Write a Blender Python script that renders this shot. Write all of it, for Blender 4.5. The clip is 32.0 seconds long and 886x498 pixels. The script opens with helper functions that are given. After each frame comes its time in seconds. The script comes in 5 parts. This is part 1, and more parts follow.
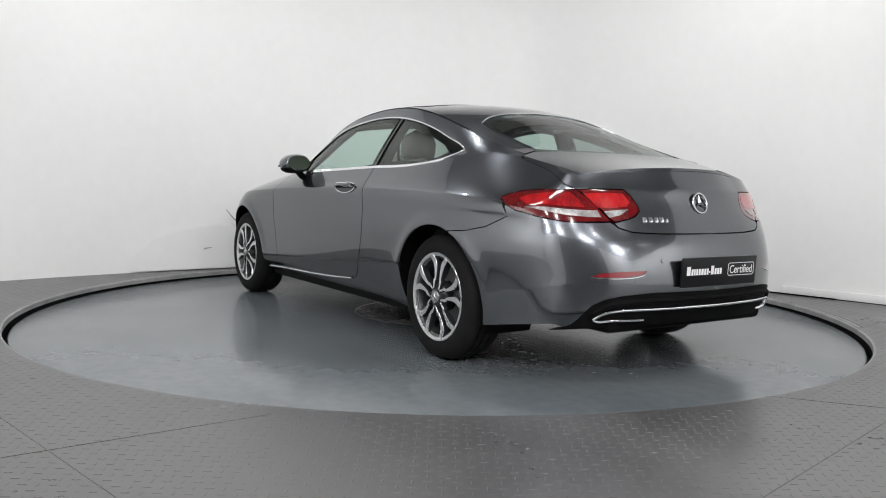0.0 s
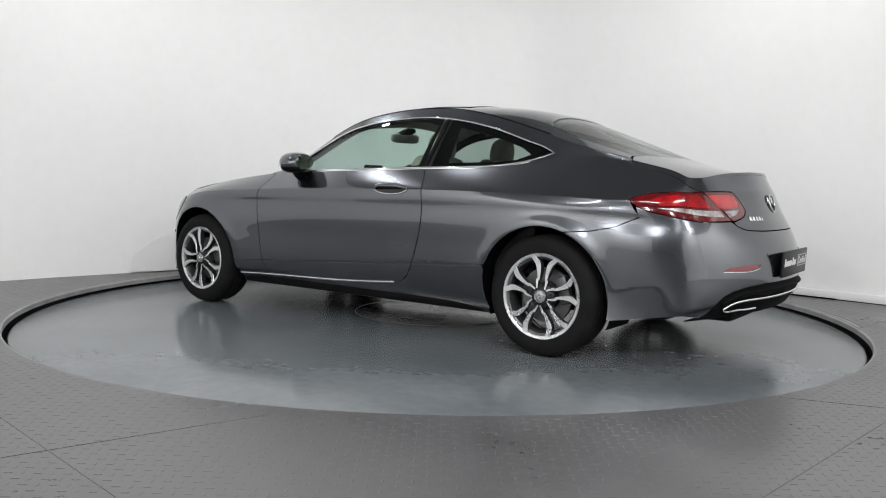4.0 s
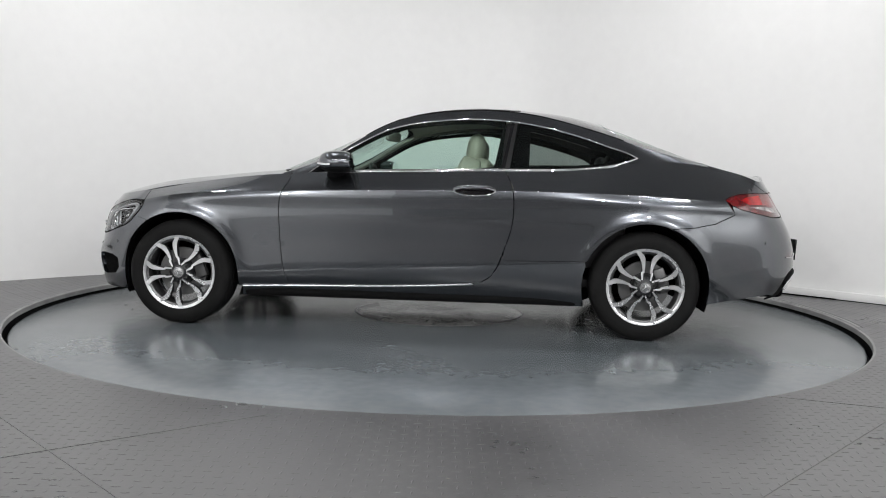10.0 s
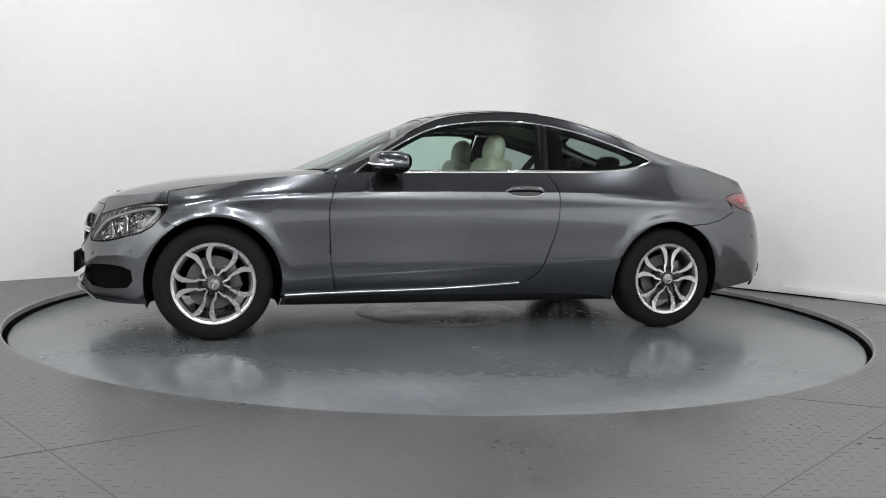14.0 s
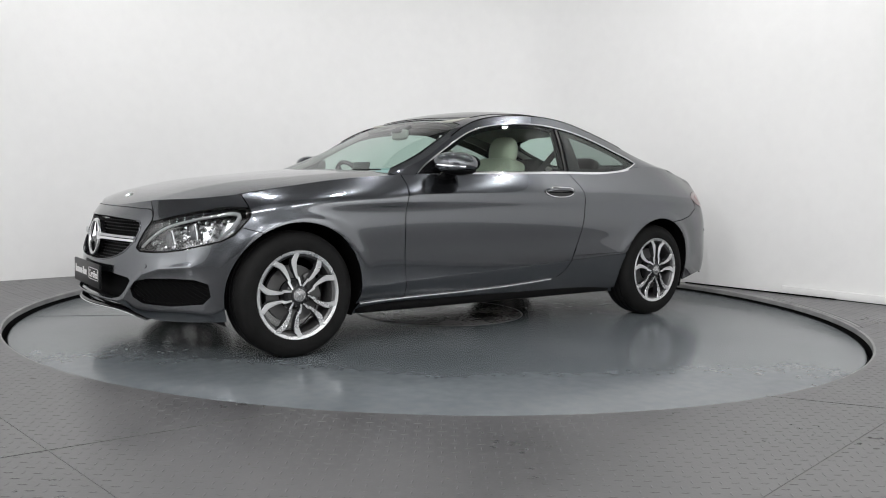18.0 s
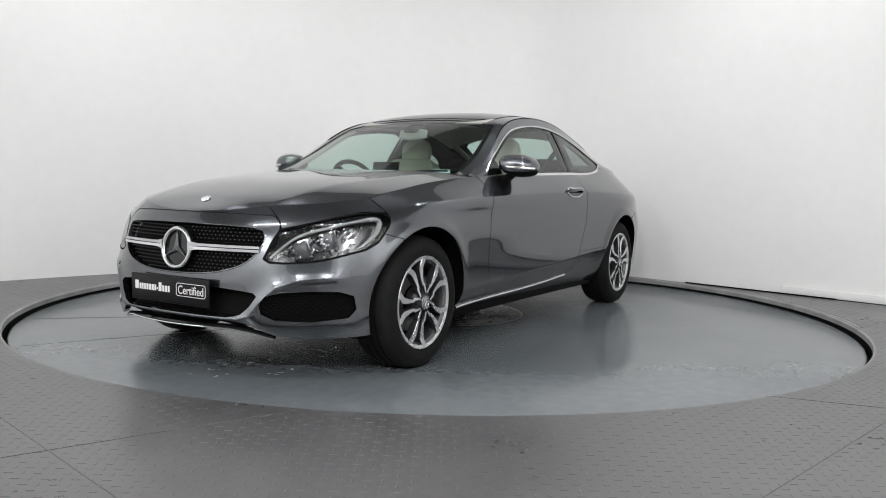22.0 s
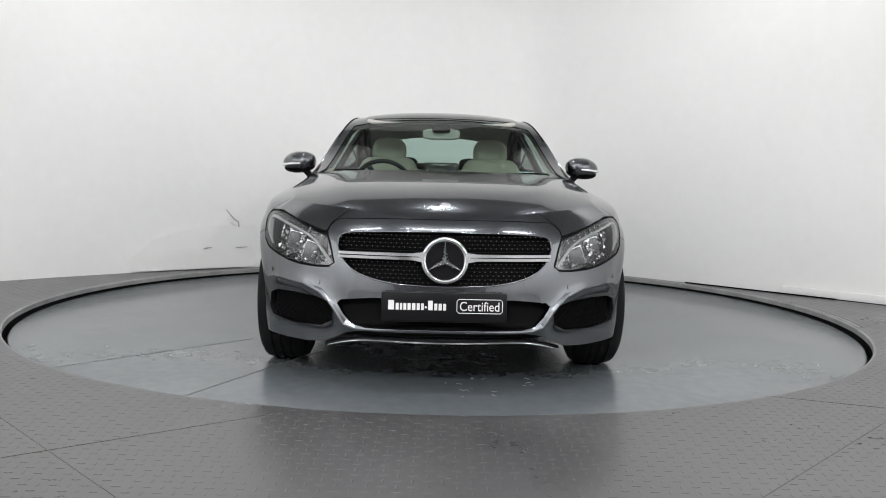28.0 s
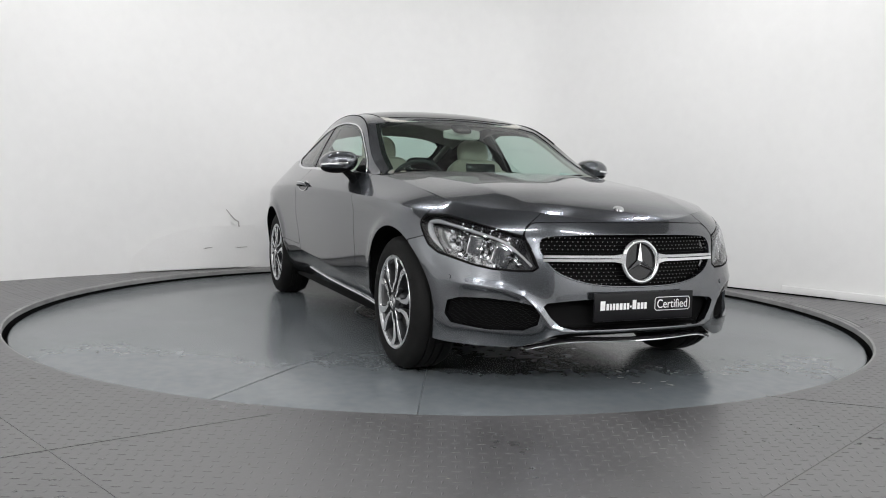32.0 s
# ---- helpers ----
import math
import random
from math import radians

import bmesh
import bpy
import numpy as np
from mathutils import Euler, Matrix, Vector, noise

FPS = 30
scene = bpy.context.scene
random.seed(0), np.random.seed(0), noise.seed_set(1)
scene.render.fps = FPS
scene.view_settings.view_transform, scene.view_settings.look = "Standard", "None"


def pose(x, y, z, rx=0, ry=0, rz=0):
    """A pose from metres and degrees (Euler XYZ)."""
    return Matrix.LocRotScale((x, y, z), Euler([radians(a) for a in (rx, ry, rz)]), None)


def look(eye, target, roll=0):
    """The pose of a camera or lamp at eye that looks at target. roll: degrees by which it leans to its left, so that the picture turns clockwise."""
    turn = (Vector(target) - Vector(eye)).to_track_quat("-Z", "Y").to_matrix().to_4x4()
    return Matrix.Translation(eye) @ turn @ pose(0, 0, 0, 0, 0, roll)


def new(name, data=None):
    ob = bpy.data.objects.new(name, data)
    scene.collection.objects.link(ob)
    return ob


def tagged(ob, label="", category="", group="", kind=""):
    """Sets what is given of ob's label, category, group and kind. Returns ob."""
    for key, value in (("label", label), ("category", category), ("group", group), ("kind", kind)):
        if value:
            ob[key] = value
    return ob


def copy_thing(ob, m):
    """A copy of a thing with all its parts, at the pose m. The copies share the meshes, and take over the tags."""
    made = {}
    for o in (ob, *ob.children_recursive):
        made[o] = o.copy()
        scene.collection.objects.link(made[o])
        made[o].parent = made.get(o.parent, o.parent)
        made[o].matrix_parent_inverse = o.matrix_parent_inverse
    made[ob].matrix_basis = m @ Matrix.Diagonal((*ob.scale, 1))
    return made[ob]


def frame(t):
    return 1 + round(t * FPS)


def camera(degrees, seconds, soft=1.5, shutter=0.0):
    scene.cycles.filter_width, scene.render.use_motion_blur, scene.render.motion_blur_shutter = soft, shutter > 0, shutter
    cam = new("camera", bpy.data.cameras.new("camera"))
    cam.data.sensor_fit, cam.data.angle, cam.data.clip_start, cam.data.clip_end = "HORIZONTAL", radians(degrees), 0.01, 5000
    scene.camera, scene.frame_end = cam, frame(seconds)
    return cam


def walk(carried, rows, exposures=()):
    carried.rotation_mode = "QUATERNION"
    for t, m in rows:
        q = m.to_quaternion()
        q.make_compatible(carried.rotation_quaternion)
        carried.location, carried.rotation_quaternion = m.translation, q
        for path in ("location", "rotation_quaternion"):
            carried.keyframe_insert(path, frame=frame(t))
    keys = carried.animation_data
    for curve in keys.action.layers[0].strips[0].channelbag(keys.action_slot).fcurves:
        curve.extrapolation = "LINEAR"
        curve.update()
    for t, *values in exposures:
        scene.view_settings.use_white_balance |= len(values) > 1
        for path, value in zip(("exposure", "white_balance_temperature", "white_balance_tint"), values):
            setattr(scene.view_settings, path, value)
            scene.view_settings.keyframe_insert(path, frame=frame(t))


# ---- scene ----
cam = camera(58.0, 32.0, soft=1.0)
EYE = (0.0, -5.655, 0.902)
VIEW = look(EYE, (0.0175, -0.671, 0.502), 1.33)
walk(cam, [(0.0, VIEW), (32.0, VIEW)])
scene.view_settings.exposure = -0.51

# ---- world, light ----
world = bpy.data.worlds.new("studio_world")
scene.world = world
world.use_nodes = True
world.node_tree.nodes["Background"].inputs[0].default_value = (0.9, 0.95, 1.0, 1)
world.node_tree.nodes["Background"].inputs[1].default_value = 0.05


def area_light(name, m, sx, sy, watts, colour=(1.0, 0.998, 1.0)):
    data = bpy.data.lights.new(name, "AREA")
    data.shape, data.size, data.size_y, data.energy, data.color = "RECTANGLE", sx, sy, watts, colour
    ob = new(name, data)
    ob.matrix_world = m
    return ob


CEIL = 4.1
# ceiling spots: (place, aim, watts); the far rows aim at the car, the outer ones are added to brighten the walls that
# the doors mirror
SPOTS = [((x, -6.2), (x, -6.2, 0.0), 32) for x in (-2.1, -0.7, 0.7, 2.1)]
SPOTS += [((x, 0.3), (x, 0.3, 0.0), 25) for x in (-2.8, -1.4, 0.0, 1.4, 2.8)]
SPOTS += [((x, -8.2), (x * 0.3, 0.5, 1.0), 120) for x in (-4.2, -1.4, 1.4, 4.2)]
SPOTS += [((k * x, y), (k * ax, ay, 2.3), 165) for k in (-1, 1) for x, y, ax, ay in ((4.7, -5.0, 6.6, -5.4), (4.7, -7.6, 6.9, -8.2), (4.5, -8.8, 4.9, -10.4))]
TUBES = [(x, -3.9) for x in (-2.4, 0.0, 2.4)]
for lx, ly in TUBES:
    area_light("tube_light", pose(lx, ly, CEIL - 0.075), 1.5, 0.045, 42)
for (lx, ly), aim, watts in SPOTS:
    data = area_light("spot_light", look((lx, ly, CEIL - 0.13), aim), 0.15, 0.15, watts).data
    data.shape = "DISK"

# ---- materials ----


def material(name, colour, rough=0.5, metal=0.0, **inputs):
    m = bpy.data.materials.new(name)
    m.use_nodes = True
    b = m.node_tree.nodes["Principled BSDF"]
    b.inputs["Base Color"].default_value = (*colour, 1)
    b.inputs["Roughness"].default_value = rough
    b.inputs["Metallic"].default_value = metal
    for key, value in inputs.items():
        b.inputs[key.replace("_", " ")].default_value = value
    return m


def vary(m, colour_a, colour_b, scale, rough=None, bump=0.0, bump_scale=None, stretch=(1, 1, 1), detail=4.0):
    """Two-scale variation of colour, roughness and relief in object space."""
    t = m.node_tree
    n, l = t.nodes, t.links
    b = n["Principled BSDF"]
    co, mp = n.new("ShaderNodeTexCoord"), n.new("ShaderNodeMapping")
    mp.inputs["Scale"].default_value = stretch
    l.new(co.outputs["Object"], mp.inputs[0])
    big, small = n.new("ShaderNodeTexNoise"), n.new("ShaderNodeTexNoise")
    big.inputs["Scale"].default_value, big.inputs["Detail"].default_value = scale, detail
    small.inputs["Scale"].default_value, small.inputs["Detail"].default_value = scale * 14, detail
    l.new(mp.outputs[0], big.inputs["Vector"])
    l.new(mp.outputs[0], small.inputs["Vector"])
    add = n.new("ShaderNodeMath")
    add.operation = "MULTIPLY_ADD"
    add.inputs[1].default_value = 0.35
    l.new(small.outputs[0], add.inputs[0])
    mul = n.new("ShaderNodeMath")
    mul.operation = "MULTIPLY"
    mul.inputs[1].default_value = 0.65
    l.new(big.outputs[0], mul.inputs[0])
    l.new(mul.outputs[0], add.inputs[2])
    ramp = n.new("ShaderNodeValToRGB")
    ramp.color_ramp.elements[0].position, ramp.color_ramp.elements[1].position = 0.36, 0.64
    ramp.color_ramp.elements[0].color, ramp.color_ramp.elements[1].color = (*colour_a, 1), (*colour_b, 1)
    l.new(add.outputs[0], ramp.inputs[0])
    l.new(ramp.outputs[0], b.inputs["Base Color"])
    if rough:
        rg = n.new("ShaderNodeMapRange")
        rg.inputs["From Min"].default_value, rg.inputs["From Max"].default_value = 0.35, 0.65
        rg.inputs["To Min"].default_value, rg.inputs["To Max"].default_value = rough
        l.new(add.outputs[0], rg.inputs[0])
        l.new(rg.outputs[0], b.inputs["Roughness"])
    if bump:
        bp, bn = n.new("ShaderNodeBump"), n.new("ShaderNodeTexNoise")
        bn.inputs["Scale"].default_value = bump_scale or scale * 30
        bp.inputs["Strength"].default_value, bp.inputs["Distance"].default_value = bump, 0.004
        l.new(mp.outputs[0], bn.inputs["Vector"])
        l.new(bn.outputs[0], bp.inputs["Height"])
        l.new(bp.outputs[0], b.inputs["Normal"])
    return m


def glass(name, tint, rough=0.0):
    m = material(name, tint, rough, 0.0, Transmission_Weight=1.0, IOR=1.02)
    t = m.node_tree
    n, l = t.nodes, t.links
    tr, gl, mx, lw = n.new("ShaderNodeBsdfTransparent"), n.new("ShaderNodeBsdfGlossy"), n.new("ShaderNodeMixShader"), n.new("ShaderNodeLayerWeight")
    pw, ma = n.new("ShaderNodeMath"), n.new("ShaderNodeMath")
    pw.operation, ma.operation = "POWER", "MULTIPLY_ADD"
    pw.inputs[1].default_value, ma.inputs[1].default_value, ma.inputs[2].default_value = 5.0, 0.9, 0.05
    tr.inputs[0].default_value = (*tint, 1)
    gl.inputs["Roughness"].default_value = 0.01
    lw.inputs["Blend"].default_value = 0.5
    l.new(lw.outputs["Facing"], pw.inputs[0])
    l.new(pw.outputs[0], ma.inputs[0])
    l.new(ma.outputs[0], mx.inputs[0])
    l.new(tr.outputs[0], mx.inputs[1])
    l.new(gl.outputs[0], mx.inputs[2])
    l.new(mx.outputs[0], n["Material Output"].inputs[0])
    return m


def flake_paint(name, colour):
    """Metallic paint under clear lacquer: flakes that lie flat (tight gloss) mixed with tilted ones (wide gloss)."""
    m = material(name, colour, 0.2, 1.0, Coat_Weight=1.0, Coat_Roughness=0.01, Coat_IOR=1.6, Specular_Tint=(0.4, 0.4, 0.4, 1.0))
    n, l = m.node_tree.nodes, m.node_tree.links
    wide, mix = n.new("ShaderNodeBsdfPrincipled"), n.new("ShaderNodeMixShader")
    for key, value in (("Base Color", (*colour, 1)), ("Roughness", 0.5), ("Metallic", 1.0), ("Coat Weight", 1.0), ("Coat Roughness", 0.01), ("Coat IOR", 1.6), ("Specular Tint", (0.4, 0.4, 0.4, 1.0))):
        wide.inputs[key].default_value = value
    mix.inputs[0].default_value = 0.2
    l.new(n["Principled BSDF"].outputs[0], mix.inputs[1])
    l.new(wide.outputs[0], mix.inputs[2])
    l.new(mix.outputs[0], n["Material Output"].inputs[0])
    return m


PAINT = flake_paint("grey_metallic_paint", (0.112, 0.119, 0.131))
BLACK = material("black_plastic", (0.004, 0.004, 0.0042), 0.65, 0.0, Specular_IOR_Level=0.06)
GLOSS_BLACK = material("gloss_black", (0.008, 0.008, 0.009), 0.08)
CHROME = material("chrome", (0.82, 0.83, 0.84), 0.07, 1.0)
SATIN = material("satin_aluminium", (0.62, 0.63, 0.65), 0.25, 1.0)
DARK_METAL = material("dark_wheel_paint", (0.010, 0.0105, 0.011), 0.55, 0.0, Specular_IOR_Level=0.25)
ROTOR = material("brake_disc_steel", (0.12, 0.12, 0.12), 0.45, 0.7)
RUBBER = vary(material("tyre_rubber", (0.01, 0.01, 0.01), 0.75, 0.0, Specular_IOR_Level=0.12), (0.005, 0.005, 0.005), (0.010, 0.010, 0.010), 9, (0.62, 0.8))
WINDOW = glass("tinted_window_glass", (0.72, 0.84, 0.79))
WINDOW_DARK = glass("dark_tinted_glass", (0.45, 0.5, 0.48))
LENS = glass("clear_lamp_lens", (0.93, 0.94, 0.95))
RED = vary(material("red_lamp_plastic", (0.1, 0.002, 0.004), 0.10, 0.0, Coat_Weight=1.0), (0.07, 0.002, 0.003), (0.13, 0.002, 0.004), 9.0)
RED_DARK = material("dark_red_reflector", (0.16, 0.004, 0.008), 0.15, 0.0, Coat_Weight=1.0)
CREAM = vary(material("cream_leather", (0.46, 0.43, 0.36), 0.45), (0.42, 0.39, 0.325), (0.50, 0.47, 0.395), 5, (0.38, 0.52), 0.15)
TRIM_DARK = vary(material("dark_soft_plastic", (0.012, 0.012, 0.013), 0.6, 0.0, Specular_IOR_Level=0.3), (0.009, 0.009, 0.01), (0.018, 0.018, 0.019), 6, (0.45, 0.65))
WHITE_TEXT = material("white_print", (0.75, 0.75, 0.75), 0.4)
WALL = vary(material("white_painted_wall", (0.80, 0.80, 0.795), 0.7), (0.775, 0.775, 0.77), (0.815, 0.815, 0.81), 0.7, (0.6, 0.8), 0.08, 60)
CEILING = vary(material("grey_ceiling", (0.22, 0.22, 0.22), 0.8), (0.20, 0.20, 0.20), (0.24, 0.24, 0.24), 0.8)
DARK_WALL = vary(material("dark_grey_wall", (0.13, 0.13, 0.13), 0.8), (0.11, 0.11, 0.11), (0.15, 0.15, 0.15), 0.8)
DISC = vary(material("blue_grey_floor_paint", (0.125, 0.140, 0.151), 0.14, 0.0, IOR=1.8), (0.104, 0.119, 0.130), (0.145, 0.160, 0.170), 1.1, (0.20, 0.25), detail=1.5)
TREAD = vary(material("worn_steel_tread_plate", (0.08, 0.079, 0.081), 0.3, 0.1, IOR=1.75), (0.062, 0.061, 0.063), (0.102, 0.100, 0.102), 1.6, (0.27, 0.40), 0.08, 90)
HUB = vary(material("grey_hub_paint", (0.2, 0.2, 0.198), 0.12, 0.0, IOR=1.75), (0.15, 0.152, 0.152), (0.25, 0.248, 0.243), 2.5, (0.12, 0.26))
SCUFF = material("dark_scuff", (0.16, 0.15, 0.14), 0.8)
PLASTER = vary(material("bare_plaster_patch", (0.79, 0.789, 0.784), 0.8), (0.775, 0.773, 0.766), (0.805, 0.804, 0.80), 3.0, (0.7, 0.9))
MIRROR = material("mirror_glass", (0.85, 0.88, 0.87), 0.02, 1.0)
LAMP_WHITE = material("silver_light_guide", (0.24, 0.245, 0.25), 0.15, 0.0, Coat_Weight=1.0)
LENS_DARK = material("dark_projector_glass", (0.05, 0.052, 0.055), 0.03, 0.0, Coat_Weight=1.0)
HOUSING = material("dark_lamp_housing", (0.22, 0.222, 0.225), 0.16, 0.9)
CLEAR_RED = vary(material("clear_ribbed_lamp_plastic", (0.4, 0.38, 0.38), 0.2, 0.3, Coat_Weight=1.0), (0.10, 0.08, 0.08), (0.50, 0.48, 0.48), 16.0, (0.15, 0.3))
RED_BRIGHT = vary(material("bright_red_lamp_plastic", (0.5, 0.01, 0.012), 0.12, 0.0, Coat_Weight=1.0), (0.14, 0.002, 0.004), (0.48, 0.010, 0.012), 14.0, None, 0.0, None, (1.0, 1.0, 0.35))
LINER = vary(material("pale_cloth", (0.42, 0.41, 0.38), 0.85), (0.38, 0.37, 0.34), (0.46, 0.45, 0.42), 20)
CARD = material("pale_green_card", (0.4, 0.55, 0.55), 0.6)
JOINT = material("dark_joint", (0.085, 0.092, 0.1), 0.3, 0.0, IOR=1.7)
EMBLEM = material("polished_silver", (0.62, 0.63, 0.64), 0.16, 1.0)
STUD = material("dark_grille_stud", (0.22, 0.22, 0.225), 0.3, 0.9)
FLAKE = vary(material("pale_paint_chip", (0.26, 0.27, 0.27), 0.35), (0.18, 0.19, 0.19), (0.32, 0.33, 0.33), 12)
FLOOR_JOINT = material("floor_sheet_joint", (0.058, 0.057, 0.058), 0.32, 0.1, IOR=1.75)
EDGE_STEEL = vary(material("worn_steel_edge", (0.3, 0.3, 0.3), 0.45, 0.2), (0.22, 0.22, 0.22), (0.38, 0.38, 0.375), 6, (0.4, 0.55))
PLATE_BLACK = material("black_plate_plastic", (0.006, 0.006, 0.007), 0.35, 0.0, Specular_IOR_Level=0.2)
CRACK = material("grey_scratch", (0.38, 0.37, 0.36), 0.8)

# ---- mesh tools ----


def mesh_object(name, verts, faces, mat, parent=None, label="", smooth=False, normals=None):
    me = bpy.data.meshes.new(name)
    me.from_pydata([tuple(map(float, v)) for v in verts], [], [tuple(map(int, f)) for f in faces])
    me.update()
    if mat:
        me.materials.append(mat)
    if smooth or normals is not None:
        me.polygons.foreach_set("use_smooth", [True] * len(me.polygons))
    if normals is not None:
        me.normals_split_custom_set_from_vertices([tuple(map(float, n)) for n in normals])
    ob = new(name, me)
    if parent:
        ob.parent = parent
    if label:
        tagged(ob, label)
    return ob


def part(name, bm, mat, parent=None, label="", smooth=40.0):
    """Links a bmesh as one mesh object; edges sharper than the angle stay sharp."""
    bmesh.ops.recalc_face_normals(bm, faces=bm.faces[:])
    for e in bm.edges:
        e.smooth = len(e.link_faces) == 2 and e.calc_face_angle(0.0) < radians(smooth)
    for f in bm.faces:
        f.smooth = True
    me = bpy.data.meshes.new(name)
    bm.to_mesh(me)
    bm.free()
    me.materials.append(mat)
    ob = new(name, me)
    if parent:
        ob.parent = parent
    if label:
        tagged(ob, label)
    return ob


def box(bm, m, size, bevel=0.0, segments=2):
    r = bmesh.ops.create_cube(bm, size=1.0, matrix=m @ Matrix.Diagonal((*size, 1)))
    if bevel:
        edges = list({e for v in r["verts"] for e in v.link_edges})
        bmesh.ops.bevel(bm, geom=edges, offset=bevel, segments=segments, affect="EDGES", profile=0.5)
    return bm


def lathe(bm, profile, m=Matrix(), n=48, closed=False):
    """Turns a profile of (radius, height) about the local z axis."""
    rings = []
    for r, h in profile:
        rings.append([bm.verts.new(m @ Vector((r * math.cos(2 * math.pi * k / n), r * math.sin(2 * math.pi * k / n), h))) for k in range(n)])
    pairs = list(zip(rings, rings[1:])) + ([(rings[-1], rings[0])] if closed else [])
    for a, b in pairs:
        for k in range(n):
            bm.faces.new((a[k], a[(k + 1) % n], b[(k + 1) % n], b[k]))
    return rings


def sweep(bm, path, profile, ups=None, closed=False, scale=None):
    """Sweeps a closed profile of (across, up) along a path of points; ups: the up direction at each point."""
    path = [Vector(p) for p in path]
    rings = []
    n = len(path)
    for i, p in enumerate(path):
        a, b = path[i - 1 if (i or closed) else 0], path[(i + 1) % n if (i + 1 < n or closed) else i]
        t = (b - a).normalized()
        up = Vector(ups[i]) if ups is not None else Vector((0, 0, 1))
        side = t.cross(up).normalized()
        up = side.cross(t).normalized()
        s = scale[i] if scale else 1.0
        rings.append([bm.verts.new(p + side * (x * s) + up * (y * s)) for x, y in profile])
    k = len(profile)
    for a, b in (list(zip(rings, rings[1:])) + ([(rings[-1], rings[0])] if closed else [])):
        for j in range(k):
            bm.faces.new((a[j], a[(j + 1) % k], b[(j + 1) % k], b[j]))
    if not closed:
        bm.faces.new(rings[0][::-1])
        bm.faces.new(rings[-1])
    return rings


def ring_profile(rx, ry, n=10):
    return [(rx * math.cos(2 * math.pi * k / n), ry * math.sin(2 * math.pi * k / n)) for k in range(n)]


def spline(xs, ys):
    """Natural cubic spline through (xs, ys); xs may fall or rise."""
    xs, ys = np.asarray(xs, float), np.asarray(ys, float)
    if xs[0] > xs[-1]:
        xs, ys = xs[::-1], ys[::-1]
    n, h = len(xs), np.diff(xs)
    a, b = np.eye(n), np.zeros(n)
    for i in range(1, n - 1):
        a[i, i - 1:i + 2] = h[i - 1], 2 * (h[i - 1] + h[i]), h[i]
        b[i] = 6 * ((ys[i + 1] - ys[i]) / h[i] - (ys[i] - ys[i - 1]) / h[i - 1])
    mm = np.linalg.solve(a, b)

    def f(t):
        t = np.asarray(t, float)
        k = np.clip(np.searchsorted(xs, t) - 1, 0, n - 2)
        p, q, w = xs[k + 1] - t, t - xs[k], h[k]
        return mm[k] * p ** 3 / 6 / w + mm[k + 1] * q ** 3 / 6 / w + (ys[k] / w - mm[k] * w / 6) * p + (ys[k + 1] / w - mm[k + 1] * w / 6) * q
    return f


def smooth_line(pts, n, closed=False):
    """n points on a spline through pts."""
    pts = np.asarray(pts, float)
    if closed:
        pts = np.vstack([pts[-2:], pts, pts[:3]])
    d = np.r_[0, np.cumsum(np.linalg.norm(np.diff(pts, axis=0), axis=1))]
    t = np.linspace(d[2], d[-3], n, endpoint=False) if closed else np.linspace(0, d[-1], n)
    return np.stack([spline(d, pts[:, k])(t) for k in range(pts.shape[1])], -1)


def inside(poly, pts):
    poly, res = np.asarray(poly), np.zeros(len(pts), bool)
    x, y = pts[:, 0], pts[:, 1]
    for (x0, y0), (x1, y1) in zip(poly, np.roll(poly, -1, 0)):
        if y0 != y1:
            res ^= ((y0 > y) != (y1 > y)) & (x < (x1 - x0) * (y - y0) / (y1 - y0) + x0)
    return res


def densify(poly, step):
    out = []
    poly = np.asarray(poly, float)
    for a, b in zip(poly, np.roll(poly, -1, 0)):
        n = max(1, int(np.ceil(np.abs((b - a) / step).max())))
        out += [a + (b - a) * k / n for k in range(n)]
    return np.array(out)


